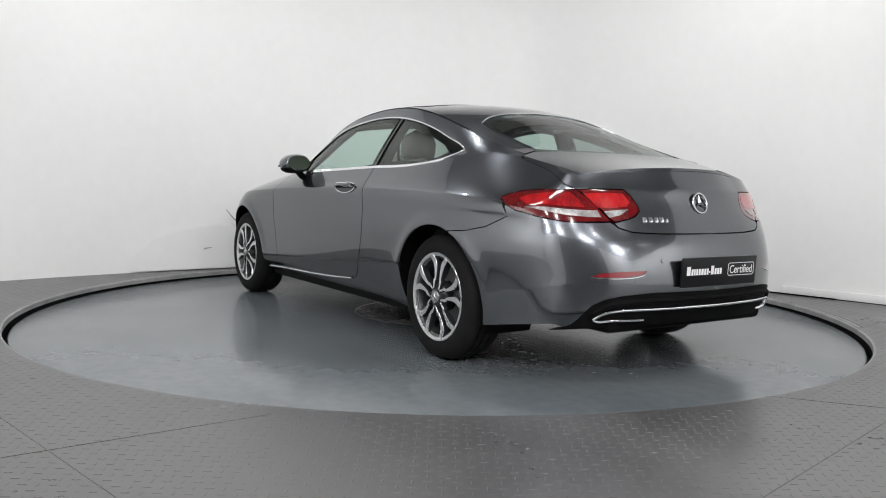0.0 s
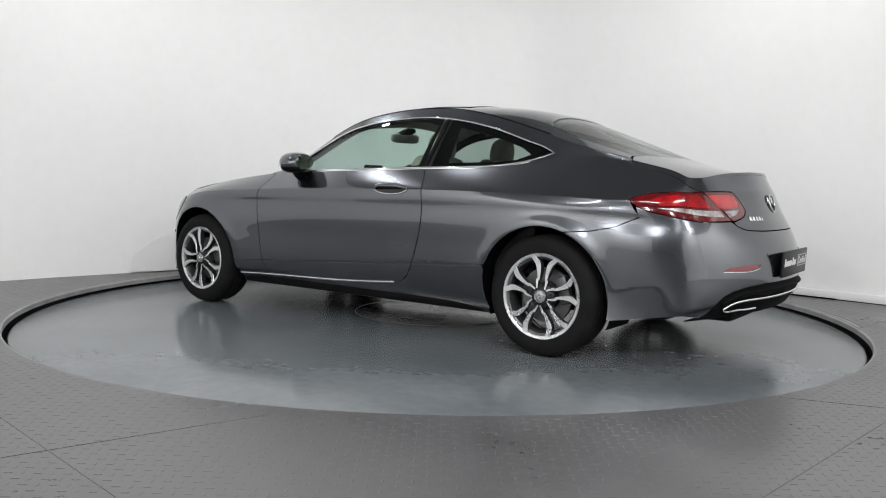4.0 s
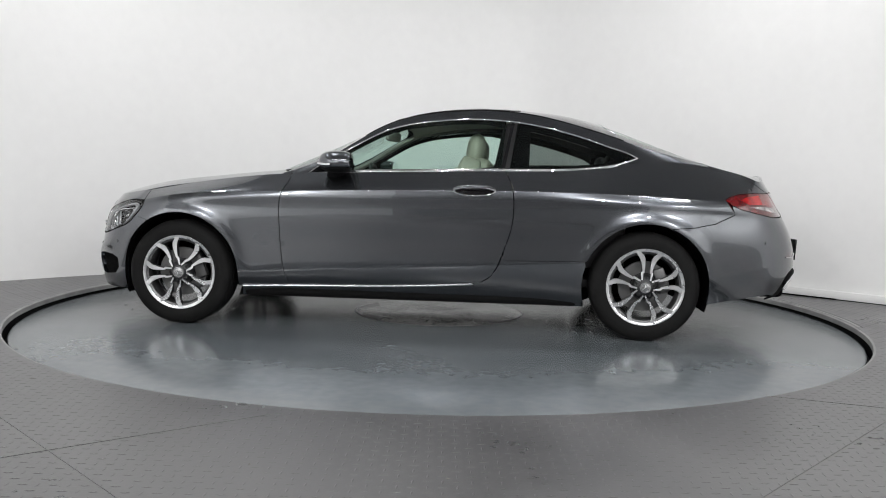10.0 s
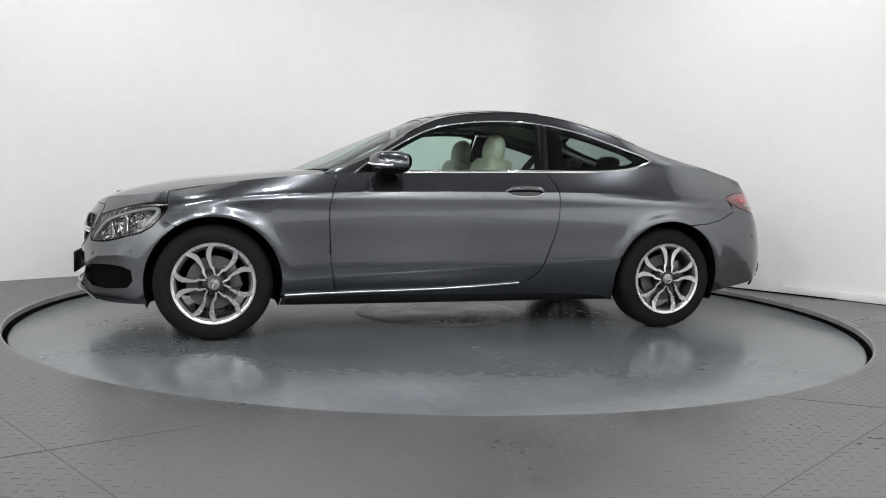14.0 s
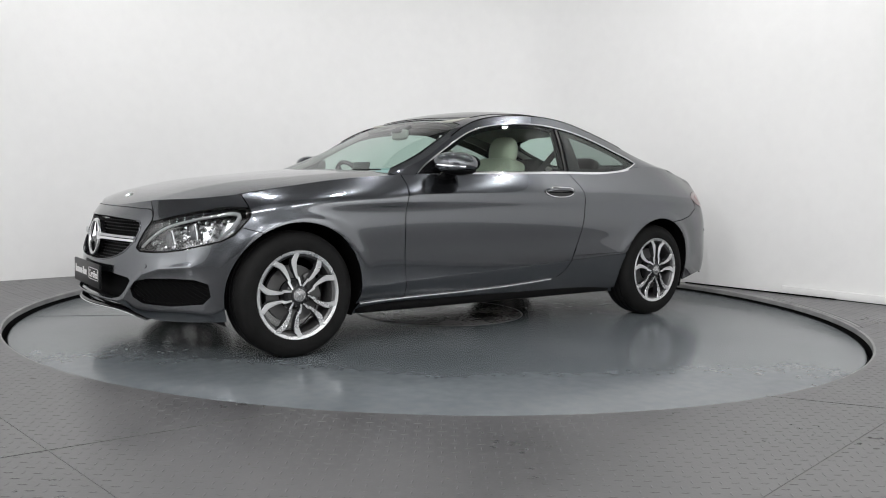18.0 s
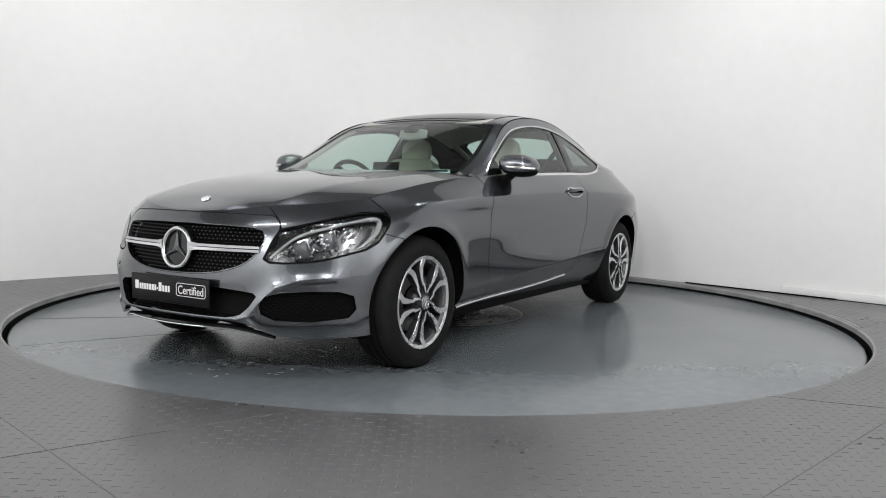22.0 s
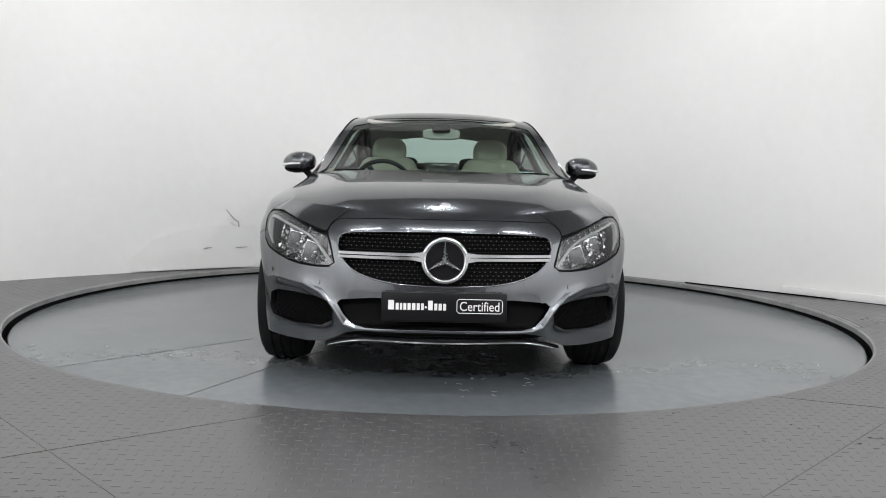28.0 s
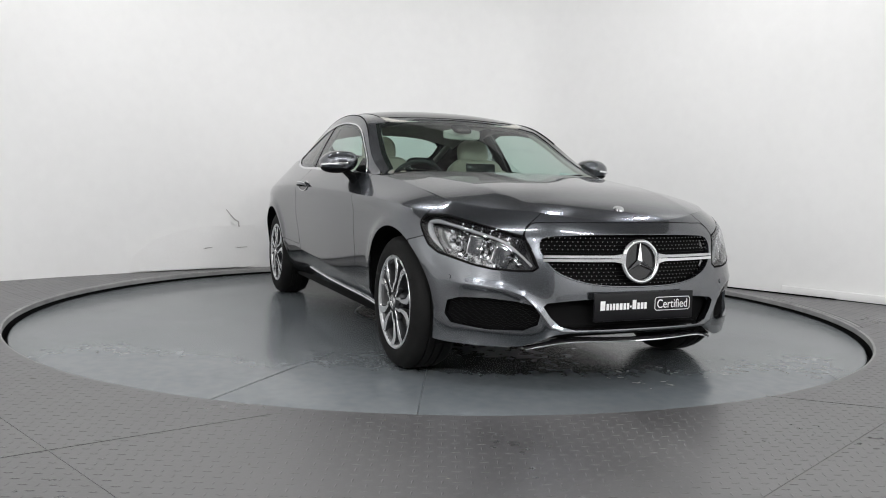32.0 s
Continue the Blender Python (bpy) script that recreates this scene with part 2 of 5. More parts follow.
def trim(poly, holes, step, rows=()):
    """Triangles that fill a plane outline with holes; step: the grid's pitch in both directions."""
    from mathutils.geometry import delaunay_2d_cdt
    step = np.asarray(step, float)
    loops = [densify(p, step) for p in (poly, *holes)]
    rim = np.vstack(loops)
    lo, hi = rim.min(0), rim.max(0)
    gx, gy = np.arange(lo[0] + step[0] / 2, hi[0], step[0]), np.arange(lo[1] + step[1] / 2, hi[1], step[1])
    if len(rows):
        rows = np.asarray(rows)
        gy = np.r_[gy[np.abs(gy[:, None] - rows).min(1) > step[1] * 0.5], rows[(rows > lo[1]) & (rows < hi[1])]]
    grid = np.stack(np.meshgrid(gx, gy), -1).reshape(-1, 2)
    ok = inside(loops[0], grid)
    for h in loops[1:]:
        ok &= ~inside(h, grid)
    grid = grid[ok]
    keep = np.ones(len(grid), bool)
    for i in range(0, len(grid), 2000):
        d = np.abs((grid[i:i + 2000, None] - rim[None]) / step)
        keep[i:i + 2000] = np.sqrt((d ** 2).sum(-1)).min(1) > 0.45
    pts = np.vstack([rim, grid[keep]]) / step
    edges, s = [], 0
    for loop in loops:
        n = len(loop)
        edges += [(s + k, s + (k + 1) % n) for k in range(n)]
        s += n
    v, e, f, ov, oe, of = delaunay_2d_cdt([Vector(p) for p in pts], edges, [], 0, 1e-5)
    v = np.array([tuple(p) for p in v]) * step
    f = np.array([t for t in f if len(t) == 3])
    c = v[f].mean(1)
    ok = inside(loops[0], c)
    for h in loops[1:]:
        ok &= ~inside(h, c)
    f = f[ok]
    a = v[f]
    area = (a[:, 1, 0] - a[:, 0, 0]) * (a[:, 2, 1] - a[:, 0, 1]) - (a[:, 1, 1] - a[:, 0, 1]) * (a[:, 2, 0] - a[:, 0, 0])
    f = f[np.abs(area) > 1e-10]
    used, inv = np.unique(f, return_inverse=True)
    return v[used], inv.reshape(-1, 3)


def surface_normals(fn, uv, h=1e-3):
    du, dv = np.array([h, 0]), np.array([0, h])
    n = np.cross(fn(uv + du) - fn(uv - du), fn(uv + dv) - fn(uv - dv))
    return n / np.maximum(np.linalg.norm(n, axis=1, keepdims=True), 1e-12)


def shell(name, surfaces, mat, parent, side="left", depth=0.012, label="", out=(0, 1, 0), lift=0.0):
    """A panel cut from one or more surfaces [(fn, outline, holes, step)], with folded edges.
    side: left, right, both (one mesh over the middle) ; out: a direction to which its face looks."""
    vs, fs, ns, s = [], [], [], 0
    for fn, outline, holes, step in surfaces:
        uv, f = trim(outline, holes, step, CREASE_ROWS if fn is skin else ())
        p, n = fn(uv), surface_normals(fn, uv)
        if (n @ np.asarray(out, float)).sum() < 0:
            n = -n
        g = np.cross(p[f[:, 1]] - p[f[:, 0]], p[f[:, 2]] - p[f[:, 0]])
        flip = (g * n[f[:, 0]]).sum(1) < 0
        f[flip] = f[flip][:, ::-1]
        p = p + n * lift
        count = {}
        for t in f:
            for a, b in ((t[0], t[1]), (t[1], t[2]), (t[2], t[0])):
                count[(a, b)] = (a, b)
        rim = [(a, b) for a, b in count if (b, a) not in count and not (abs(p[a][1]) < 2e-3 and abs(p[b][1]) < 2e-3)]
        vs.append(p), ns.append(n), fs.append(f + s)
        s += len(p)
        if depth:
            rv, rn, rf = [], [], []
            for a, b in rim:
                k = s + len(rv)
                m = np.cross(p[b] - p[a], n[a])
                m /= max(np.linalg.norm(m), 1e-9)
                ca, cb = p[a] - n[a] * depth, p[b] - n[b] * depth
                rv += [p[a], p[b], cb, ca]
                rn += [m] * 4
                rf += [(k, k + 3, k + 2), (k, k + 2, k + 1)]
            if rv:
                vs.append(np.array(rv)), ns.append(np.array(rn)), fs.append(np.array(rf))
                s += len(rv)
    v, n, f = np.vstack(vs), np.vstack(ns), np.vstack(fs)
    if side in ("right", "both"):
        flipv = np.array([1, -1, 1.0])
        if side == "right":
            v, n, f = v * flipv, n * flipv, f[:, ::-1]
        else:
            v, n, f = np.vstack([v, v * flipv]), np.vstack([n, n * flipv]), np.vstack([f, f[:, ::-1] + s])
    return mesh_object(name, v, f, mat, parent, label, normals=n)


# ---- the car's surfaces (x forward, y to its left, z up; origin on the ground midway between the axles) ----
HOOD_Z = spline([2.16, 2.10, 2.05, 2.0, 1.88, 1.69, 1.32, 0.95, 0.75], [0.706, 0.756, 0.787, 0.811, 0.850, 0.894, 0.943, 0.982, 0.998])
HOOD_D = spline([2.14, 2.0, 1.75, 1.42, 1.0, 0.75], [0.13, 0.11, 0.078, 0.058, 0.045, 0.042])
ROOF_Z = spline([0.98, 0.80, 0.6, 0.4, 0.2, 0.05, -0.15, -0.4, -0.7, -0.95, -1.2, -1.45, -1.66, -1.85, -2.0, -2.15, -2.3],
                [0.955, 1.04, 1.132, 1.221, 1.302, 1.357, 1.399, 1.418, 1.408, 1.384, 1.325, 1.236, 1.153, 1.078, 1.038, 1.014, 1.0])
EDGE_X = [0.8, 0.52, 0.17, -0.1, -0.45, -0.74, -1.05, -1.23, -1.42, -1.66, -1.9, -2.1, -2.3]
EDGE_Y = spline(EDGE_X, [0.735, 0.715, 0.64, 0.605, 0.59, 0.59, 0.60, 0.61, 0.615, 0.62, 0.62, 0.605, 0.58])
EDGE_Z = spline(EDGE_X, [0.955, 1.062, 1.268, 1.343, 1.368, 1.346, 1.272, 1.218, 1.156, 1.093, 1.032, 0.972, 0.93])


def hood_surface(q):
    x, y = q[:, 0], q[:, 1]
    ridge = 0.42 + 0.17 * np.clip((2.05 - x) / 1.1, 0, 1)
    return np.stack([x, y, HOOD_Z(x) - HOOD_D(x) * (np.abs(y) / 0.74) ** 3.0 + 0.005 * np.exp(-np.hypot(np.abs(y) - ridge, 0.015) / 0.05) * np.clip((2.12 - x) / 0.2, 0, 1)], -1)


def roof_surface(q):
    x, y = q[:, 0], q[:, 1]
    return np.stack([x, y, ROOF_Z(x) - (ROOF_Z(x) - EDGE_Z(x)) * (np.abs(y) / EDGE_Y(x)) ** 2.4], -1)


FRONT = np.array([(2.205, 0), (2.187, 0.25), (2.128, 0.45), (2.045, 0.60), (1.945, 0.72), (1.825, 0.81)])
SIDE_X = [1.66, 1.42, 1.0, 0.4, -0.3, -0.9, -1.42, -1.75, -2.0]
REAR = np.array([(-2.17, 0.755), (-2.305, 0.62), (-2.40, 0.45), (-2.45, 0.24), (-2.465, 0)])
FRONT_Z = [0.20, 0.28, 0.37, 0.46, 0.55, 0.63, 0.70, 0.76]
FRONT_DX = [-0.02, 0.0, 0.0, -0.003, -0.015, -0.035, -0.062, -0.105]
REAR_Z = [0.29, 0.37, 0.45, 0.54, 0.63, 0.70, 0.84, 0.985]
REAR_DX = [0.06, 0.012, 0.0, 0.004, 0.028, 0.06, 0.13, 0.20]
REAR_W = [0.99, 1, 1, 1, 1, 0.985, 0.94, 0.84]
REAR_SHARE = np.array([0.35, 0.72, 1, 1, 1])
FRONT_W = [1, 1, 1, 1, 1, 0.988, 0.965, 0.865]
SIDE_Y = [[0.83, 0.845, 0.79, 0.775, 0.78, 0.795, 0.845, 0.845, 0.80],
          [0.868, 0.893, 0.838, 0.832, 0.836, 0.846, 0.885, 0.868, 0.81],
          [0.878, 0.907, 0.874, 0.874, 0.877, 0.885, 0.905, 0.88, 0.825],
          [0.88, 0.912, 0.893, 0.893, 0.895, 0.900, 0.913, 0.889, 0.835],
          [0.876, 0.912, 0.904, 0.905, 0.906, 0.909, 0.915, 0.886, 0.831],
          [0.858, 0.898, 0.903, 0.907, 0.907, 0.907, 0.906, 0.872, 0.812],
          [0.82, 0.866, 0.889, 0.897, 0.897, 0.891, 0.876, 0.846, 0.785],
          [0.716, 0.730, 0.742, 0.802, 0.807, 0.777, 0.705, 0.66, 0.625]]
SIDE_Z = [[0.19, 0.19, 0.185, 0.185, 0.185, 0.185, 0.19, 0.21, 0.24],
          [0.27, 0.26, 0.26, 0.27, 0.28, 0.29, 0.30, 0.33, 0.35],
          [0.36, 0.35, 0.345, 0.377, 0.412, 0.45, 0.47, 0.46, 0.45],
          [0.50, 0.52, 0.535, 0.555, 0.565, 0.575, 0.58, 0.57, 0.56],
          [0.62, 0.65, 0.67, 0.68, 0.685, 0.69, 0.69, 0.68, 0.66],
          [0.705, 0.74, 0.762, 0.775, 0.782, 0.787, 0.782, 0.768, 0.75],
          [0.768, 0.81, 0.836, 0.856, 0.869, 0.874, 0.864, 0.85, 0.845],
          [0.833, 0.875, 0.932, 0.972, 0.992, 1.008, 1.065, 1.055, 1.005]]


def cage():
    rows = []
    for k in range(8):
        f = FRONT * [1, FRONT_W[k]] + np.array([FRONT_DX[k], 0])
        z = np.full(6, FRONT_Z[k])
        if k == 7:
            z = hood_surface(f)[:, 2]
        z = z + np.linspace(0, 1, 6) ** 2 * (SIDE_Z[k][0] - FRONT_Z[k]) * (0.75 if k < 7 else 0)
        front = np.c_[f, z]
        side = np.c_[SIDE_X, SIDE_Y[k], SIDE_Z[k]]
        r = REAR * np.array([1, REAR_W[k]]) + np.outer(REAR_SHARE * REAR_DX[k], [1, 0])
        z = np.full(5, REAR_Z[k])
        if k == 7:
            z = roof_surface(r)[:, 2]
        z = z + np.linspace(1, 0, 5) ** 2 * (SIDE_Z[k][-1] - REAR_Z[k]) * (0.6 if k < 7 else 0)
        rows.append(np.vstack([front, side, np.c_[r, z]]))
    return np.array(rows)


CAGE = cage()
NV, NU = CAGE.shape[:2]


def second(n):
    a, b = np.eye(n), np.zeros((n, n))
    for i in range(1, n - 1):
        a[i, i - 1:i + 2] = 1, 4, 1
        b[i, i - 1:i + 2] = 6, -12, 6
    return np.linalg.solve(a, b)


FLIP = np.array([1, -1, 1.0])
CAGE = np.concatenate([CAGE[:, 3:0:-1] * FLIP, CAGE, CAGE[:, -2:-5:-1] * FLIP], axis=1)
M_U, M_V = second(NU + 6), second(NV)
CAGE_U2 = np.einsum("ij,kjc->kic", M_U, CAGE)
AXLES = (1.42, -1.42)
RIDGE = [(0.74, 0.475), (0.62, 0.462), (0.54, 0.43), (0.475, 0.365), (0.43, 0.30), (0.38, 0.284), (0.0, 0.286)]
WHEEL_Z = 0.326
CREASE_ROWS = [c + d for c in (2.0, 6.0) for d in (-0.2, -0.12, -0.06, -0.025, 0.0, 0.025, 0.06, 0.12, 0.2)]


def skin(q):
    """The body's side, front and rear skin: q holds (along, up) from the front's middle round to the rear's."""
    u, v = q[:, 0], q[:, 1]
    i = np.clip(np.floor(u).astype(int), -2, NU) + 3
    a, b = (i - 2 - u)[None, :, None], (u - i + 3)[None, :, None]
    r = CAGE[:, i] * a + CAGE[:, i + 1] * b + ((a ** 3 - a) * CAGE_U2[:, i] + (b ** 3 - b) * CAGE_U2[:, i + 1]) / 6
    r2 = np.einsum("ij,jnc->inc", M_V, r)
    j = np.clip(v.astype(int), 0, NV - 2)
    a, b, n = (j + 1 - v)[:, None], (v - j)[:, None], np.arange(len(q))
    p = r[j, n] * a + r[j + 1, n] * b + ((a ** 3 - a) * r2[j, n] + (b ** 3 - b) * r2[j + 1, n]) / 6
    # shoulder crease, sill crease and the flares over the wheels
    w = np.clip((u - 5.6) / 0.9, 0, 1) * np.clip((14.3 - u) / 0.9, 0, 1)
    d = np.hypot(v - 6, 0.02) - 0.02
    p[:, 1] += w * np.where(v > 6, 0.010 * np.exp(-d / 0.8), 0.0045 * np.exp(-d / 0.13) + 0.0055 * np.exp(-d / 0.6))
    w = np.clip((u - 7.0) / 0.6, 0, 1) * np.clip((12.2 - u) / 0.6, 0, 1)
    d = np.hypot(v - 2, 0.02) - 0.02
    p[:, 1] += w * np.where(v > 2, 0.010 * np.exp(-d / 0.55), 0.010 - 0.016 * d)
    # creases round the tail: low on the bumper, and level with the lamps' top on the lid
    w = np.clip((u - 12.6) / 0.5, 0, 1)
    away = np.stack([np.minimum(p[:, 0] + 1.75, 0), p[:, 1] * 0.9], -1)
    away /= np.maximum(np.linalg.norm(away, axis=1, keepdims=True), 1e-6)
    low = 0.382 + 0.095 * np.clip((-1.8 - p[:, 0]) / 0.45, 0, 1)
    dz = p[:, 2] - low
    d = np.hypot(dz, 0.006) - 0.006
    amp = w * np.where(dz > 0, 0.003 * np.exp(-d / 0.05), 0.003)
    dz = p[:, 2] - 0.897
    amp += 0.008 * np.clip((u - 15.0) / 0.6, 0, 1) * np.exp(-(np.hypot(dz, 0.008) - 0.008) / np.where(dz > 0, 0.03, 0.05))
    p[:, :2] += away * amp[:, None]
    for ax in AXLES:
        d = np.hypot(p[:, 0] - ax, p[:, 2] - WHEEL_Z)
        p[:, 1] += 0.010 * np.exp(-((d - 0.385) / 0.042) ** 2) * (p[:, 1] > 0.7) * np.clip((p[:, 2] - 0.34) / 0.2, 0, 1)
    # the ridge that runs from the lower intake out under the lamps
    front = u < 6
    if front.any():
        q2 = np.stack([np.abs(p[:, 1]), p[:, 2]], -1)
        best = np.full(len(p), 1.0)
        for (y0, z0), (y1, z1) in zip(RIDGE, RIDGE[1:]):
            d, e = np.array([y1 - y0, z1 - z0]), q2 - [y0, z0]
            s = np.clip(e @ d / (d @ d), 0, 1)
            best = np.minimum(best, np.linalg.norm(e - s[:, None] * d, axis=1))
        p[:, 0] += np.where(front, 0.024 * np.exp(-np.hypot(best, 0.007) / 0.030), 0)
    return p


GRID_UV = np.stack(np.meshgrid(np.linspace(0, NU - 1, 571), np.linspace(0, NV - 1, 141)), -1).reshape(-1, 2)
GRID_P = skin(GRID_UV)


def on_skin(kind, a, z):
    """(along, up) of a point of the skin: s: at x = a on the side; f, r: at y = a on the front or the rear."""
    ax = 0 if kind == "s" else 1
    zone = {"s": (3.6, 17.4), "f": (0, 6.6), "r": (13.0, NU - 1)}[kind]
    ok = (GRID_UV[:, 0] >= zone[0]) & (GRID_UV[:, 0] <= zone[1])
    q = GRID_UV[ok][np.argmin((GRID_P[ok][:, ax] - a) ** 2 + (GRID_P[ok][:, 2] - z) ** 2)]
    for _ in range(6):
        p = skin(q[None])[0]
        e = np.array([a - p[ax], z - p[2]])
        h = 1e-4
        pu, pv = (skin((q + [h, 0])[None])[0] - p) / h, (skin((q + [0, h])[None])[0] - p) / h
        j = np.array([[pu[ax], pv[ax]], [pu[2], pv[2]]])
        if abs(np.linalg.det(j)) < 1e-8:
            break
        q = q + np.clip(np.linalg.solve(j, e), -0.3, 0.3)
        q = np.array([np.clip(q[0], 0, NU - 1), np.clip(q[1], -0.5, NV - 1)])
    return q


def skin_line(kind, pts, n=0):
    pts = smooth_line(pts, n) if n else np.asarray(pts, float)
    return [on_skin(kind, a, z) for a, z in pts]


def arch(cx, r, a0, a1, n=26, rz=0.0):
    """Points of a wheel arch, by the angle from straight ahead, anticlockwise seen from the left of the car's middle."""
    return [(cx + r * math.cos(radians(a)), WHEEL_Z + rz + r * math.sin(radians(a))) for a in np.linspace(a0, a1, n)]


BELT_Y = spline(SIDE_X, SIDE_Y[7])
BELT_Z = spline(SIDE_X, SIDE_Z[7])


def cabin_side(q):
    """Side glass, pillars and the sail panel: q holds (x, z)."""
    x, z = q[:, 0], q[:, 1]
    y0, z0, y1, z1 = BELT_Y(x), BELT_Z(x), EDGE_Y(x), EDGE_Z(x)
    s = (z - z0) / np.maximum(z1 - z0, 0.02)
    return np.stack([x, y0 + (y1 - y0) * s + 0.05 * s * (1 - s) * np.clip((z1 - z0) / 0.3, 0, 1), z], -1)

# ---- the car ----
car = tagged(new("car"), "dark grey metallic two-door coupe with chrome window trim on the turntable", "car")
STEP = (0.065, 0.125)
S, F, R = (lambda *p: skin_line("s", p)), (lambda *p: skin_line("f", p)), (lambda *p: skin_line("r", p))


def along(u0, u1, v, n=14):
    return [np.array((u, v)) for u in np.linspace(u0, u1, n)]


def at_x(x, v=7.0):
    """The place along the skin's row v over the side at x."""
    u = np.linspace(5, 15.5, 600)
    return float(np.interp(-x, -skin(np.c_[u, np.full(600, v)])[:, 0], u))


def both_sides(name, surfaces, mat, **more):
    a = shell(name, surfaces, mat, car, side="left", **more)
    b = shell(name, surfaces, mat, car, side="right", **more)
    return a, b


HEAD = F((0.475, 0.558), (0.50, 0.543), (0.56, 0.541), (0.64, 0.546), (0.70, 0.558)) + S((1.91, 0.573), (1.86, 0.588), (1.806, 0.603), (1.75, 0.635), (1.717, 0.67), (1.69, 0.70), (1.671, 0.725), (1.665, 0.745), (1.685, 0.764), (1.73, 0.766), (1.774, 0.763)) + F((0.687, 0.742), (0.583, 0.705), (0.515, 0.685), (0.498, 0.64))
LAMP_TOP = [(-1.872, 0.85), (-1.90, 0.866), (-1.96, 0.883), (-2.06, 0.893)]
LAMP_BOTTOM = [(-2.18, 0.753), (-2.07, 0.774), (-1.97, 0.796), (-1.91, 0.822)]
DOOR_FRONT = [(0.738, 0.272), (0.770, 0.434), (0.783, 0.637), (0.774, 0.823), (0.742, 0.90)]
DOOR_REAR = [(-0.433, 0.314), (-0.50, 0.358), (-0.546, 0.425), (-0.567, 0.48), (-0.626, 0.669), (-0.634, 0.804), (-0.619, 0.905), (-0.59, 0.97)]
SILL_TOP = [(1.03, 0.247), (0.735, 0.258), (0.484, 0.264), (-0.127, 0.287), (-0.399, 0.306)]


def shifted(pts, dx, dz=0.0):
    return [(a + dx, b + dz) for a, b in pts]


# front fender
fender = along(at_x(0.74), at_x(1.662), 7.0) + S((1.662, 0.768), (1.659, 0.746), (1.666, 0.723), (1.685, 0.697), (1.709, 0.672), (1.70, 0.6705), (1.622, 0.649)) \
    + S(*arch(1.42, 0.374, 58, 192)) + S(*shifted(SILL_TOP[:2], 0.0, 0.006)[:1]) + S(*shifted(smooth_line(DOOR_FRONT, 14), 0.0025))
both_sides("front_fender", [(skin, fender, [], STEP)], PAINT)
# door
door = S(*shifted(smooth_line(DOOR_FRONT, 14), -0.0025)) + along(at_x(0.733), at_x(-0.572), 7.0, 24) \
    + S(*shifted(smooth_line(DOOR_REAR, 26)[::-1], 0.003)) + S(*shifted(SILL_TOP[::-1][:-1], 0.0, 0.008))
doors = both_sides("door", [(skin, door, [], STEP)], PAINT)
# sill
sill = S(*SILL_TOP) + S(*shifted(smooth_line(DOOR_REAR, 26)[1:9], -0.003, -0.004)) + S((-0.59, 0.458), (-0.8, 0.462), (-1.06, 0.468)) \
    + S((-1.066, 0.44), (-1.053, 0.39), (-1.048, 0.33), (-1.054, 0.26), (-1.066, 0.21)) + along(at_x(-1.068, 0.0), at_x(1.05, 0.0), 0.0, 20)
both_sides("sill", [(skin, sill, [], STEP)], PAINT)
# rear quarter panel
TRUNK_SEAM = [(-1.82, 1.035), (-1.95, 0.995), (-2.08, 0.945), (-2.16, 0.898)]
quarter = along(at_x(-0.578), at_x(-1.79), 7.0, 24) + S(*TRUNK_SEAM) + S(*shifted(LAMP_TOP[::-1], 0.003, 0.003)) \
    + S((-1.885, 0.828), (-1.93, 0.768), (-1.811, 0.712), (-1.69, 0.688), (-1.562, 0.678)) + S(*arch(-1.42, 0.374, 111, 24)) \
    + S((-1.066, 0.4705), (-0.8, 0.4645), (-0.575, 0.4605)) + S(*shifted(smooth_line(DOOR_REAR, 26)[9:], -0.003))
both_sides("rear_quarter_panel", [(skin, quarter, [], STEP)], PAINT)
# tail lamps
TAIL_SPLIT = [(-2.163, 0.894), (-2.204, 0.855), (-2.249, 0.80), (-2.284, 0.757)]
tail_outer = S(*LAMP_TOP) + S(*TAIL_SPLIT) + S(*LAMP_BOTTOM)
tail_inner = S(*shifted(TAIL_SPLIT, -0.006)) + R((0.50, 0.756), (0.44, 0.769), (0.403, 0.782), (0.372, 0.806), (0.376, 0.836), (0.392, 0.87), (0.416, 0.896), (0.50, 0.897), (0.58, 0.896))
both_sides("tail_lamp", [(skin, tail_outer, [], STEP)], RED, label="glossy red tail lamp lens on the quarter panel")
both_sides("tail_lamp_inner", [(skin, tail_inner, [], STEP)], RED, label="glossy red tail lamp lens on the boot lid")
# boot lid: deck and rear face
lid_face = S(*shifted(TRUNK_SEAM, -0.005)) + R((0.56, 0.902), (0.50, 0.903), (0.412, 0.902), (0.386, 0.872), (0.370, 0.836), (0.366, 0.804), (0.399, 0.777), (0.437, 0.764), (0.49, 0.752), (0.508, 0.748), (0.496, 0.73), (0.44, 0.712), (0.3, 0.706), (0.15, 0.705), (0.0, 0.705)) \
    + along(NU - 1, at_x(-1.81), 7.0, 26)
deck_edge = [tuple(skin(np.array([[u, 7.0]]))[0][:2]) for u in np.linspace(NU - 1, at_x(-1.81), 26)]
deck = deck_edge + [(-1.775, 0.56), (-1.80, 0.40), (-1.825, 0.2), (-1.83, 0.0)]
shell("boot_lid", [(skin, lid_face, [], STEP), (roof_surface, deck, [], (0.03, 0.04))], PAINT, car, side="both", out=(-0.4, 0.2, 0.8))
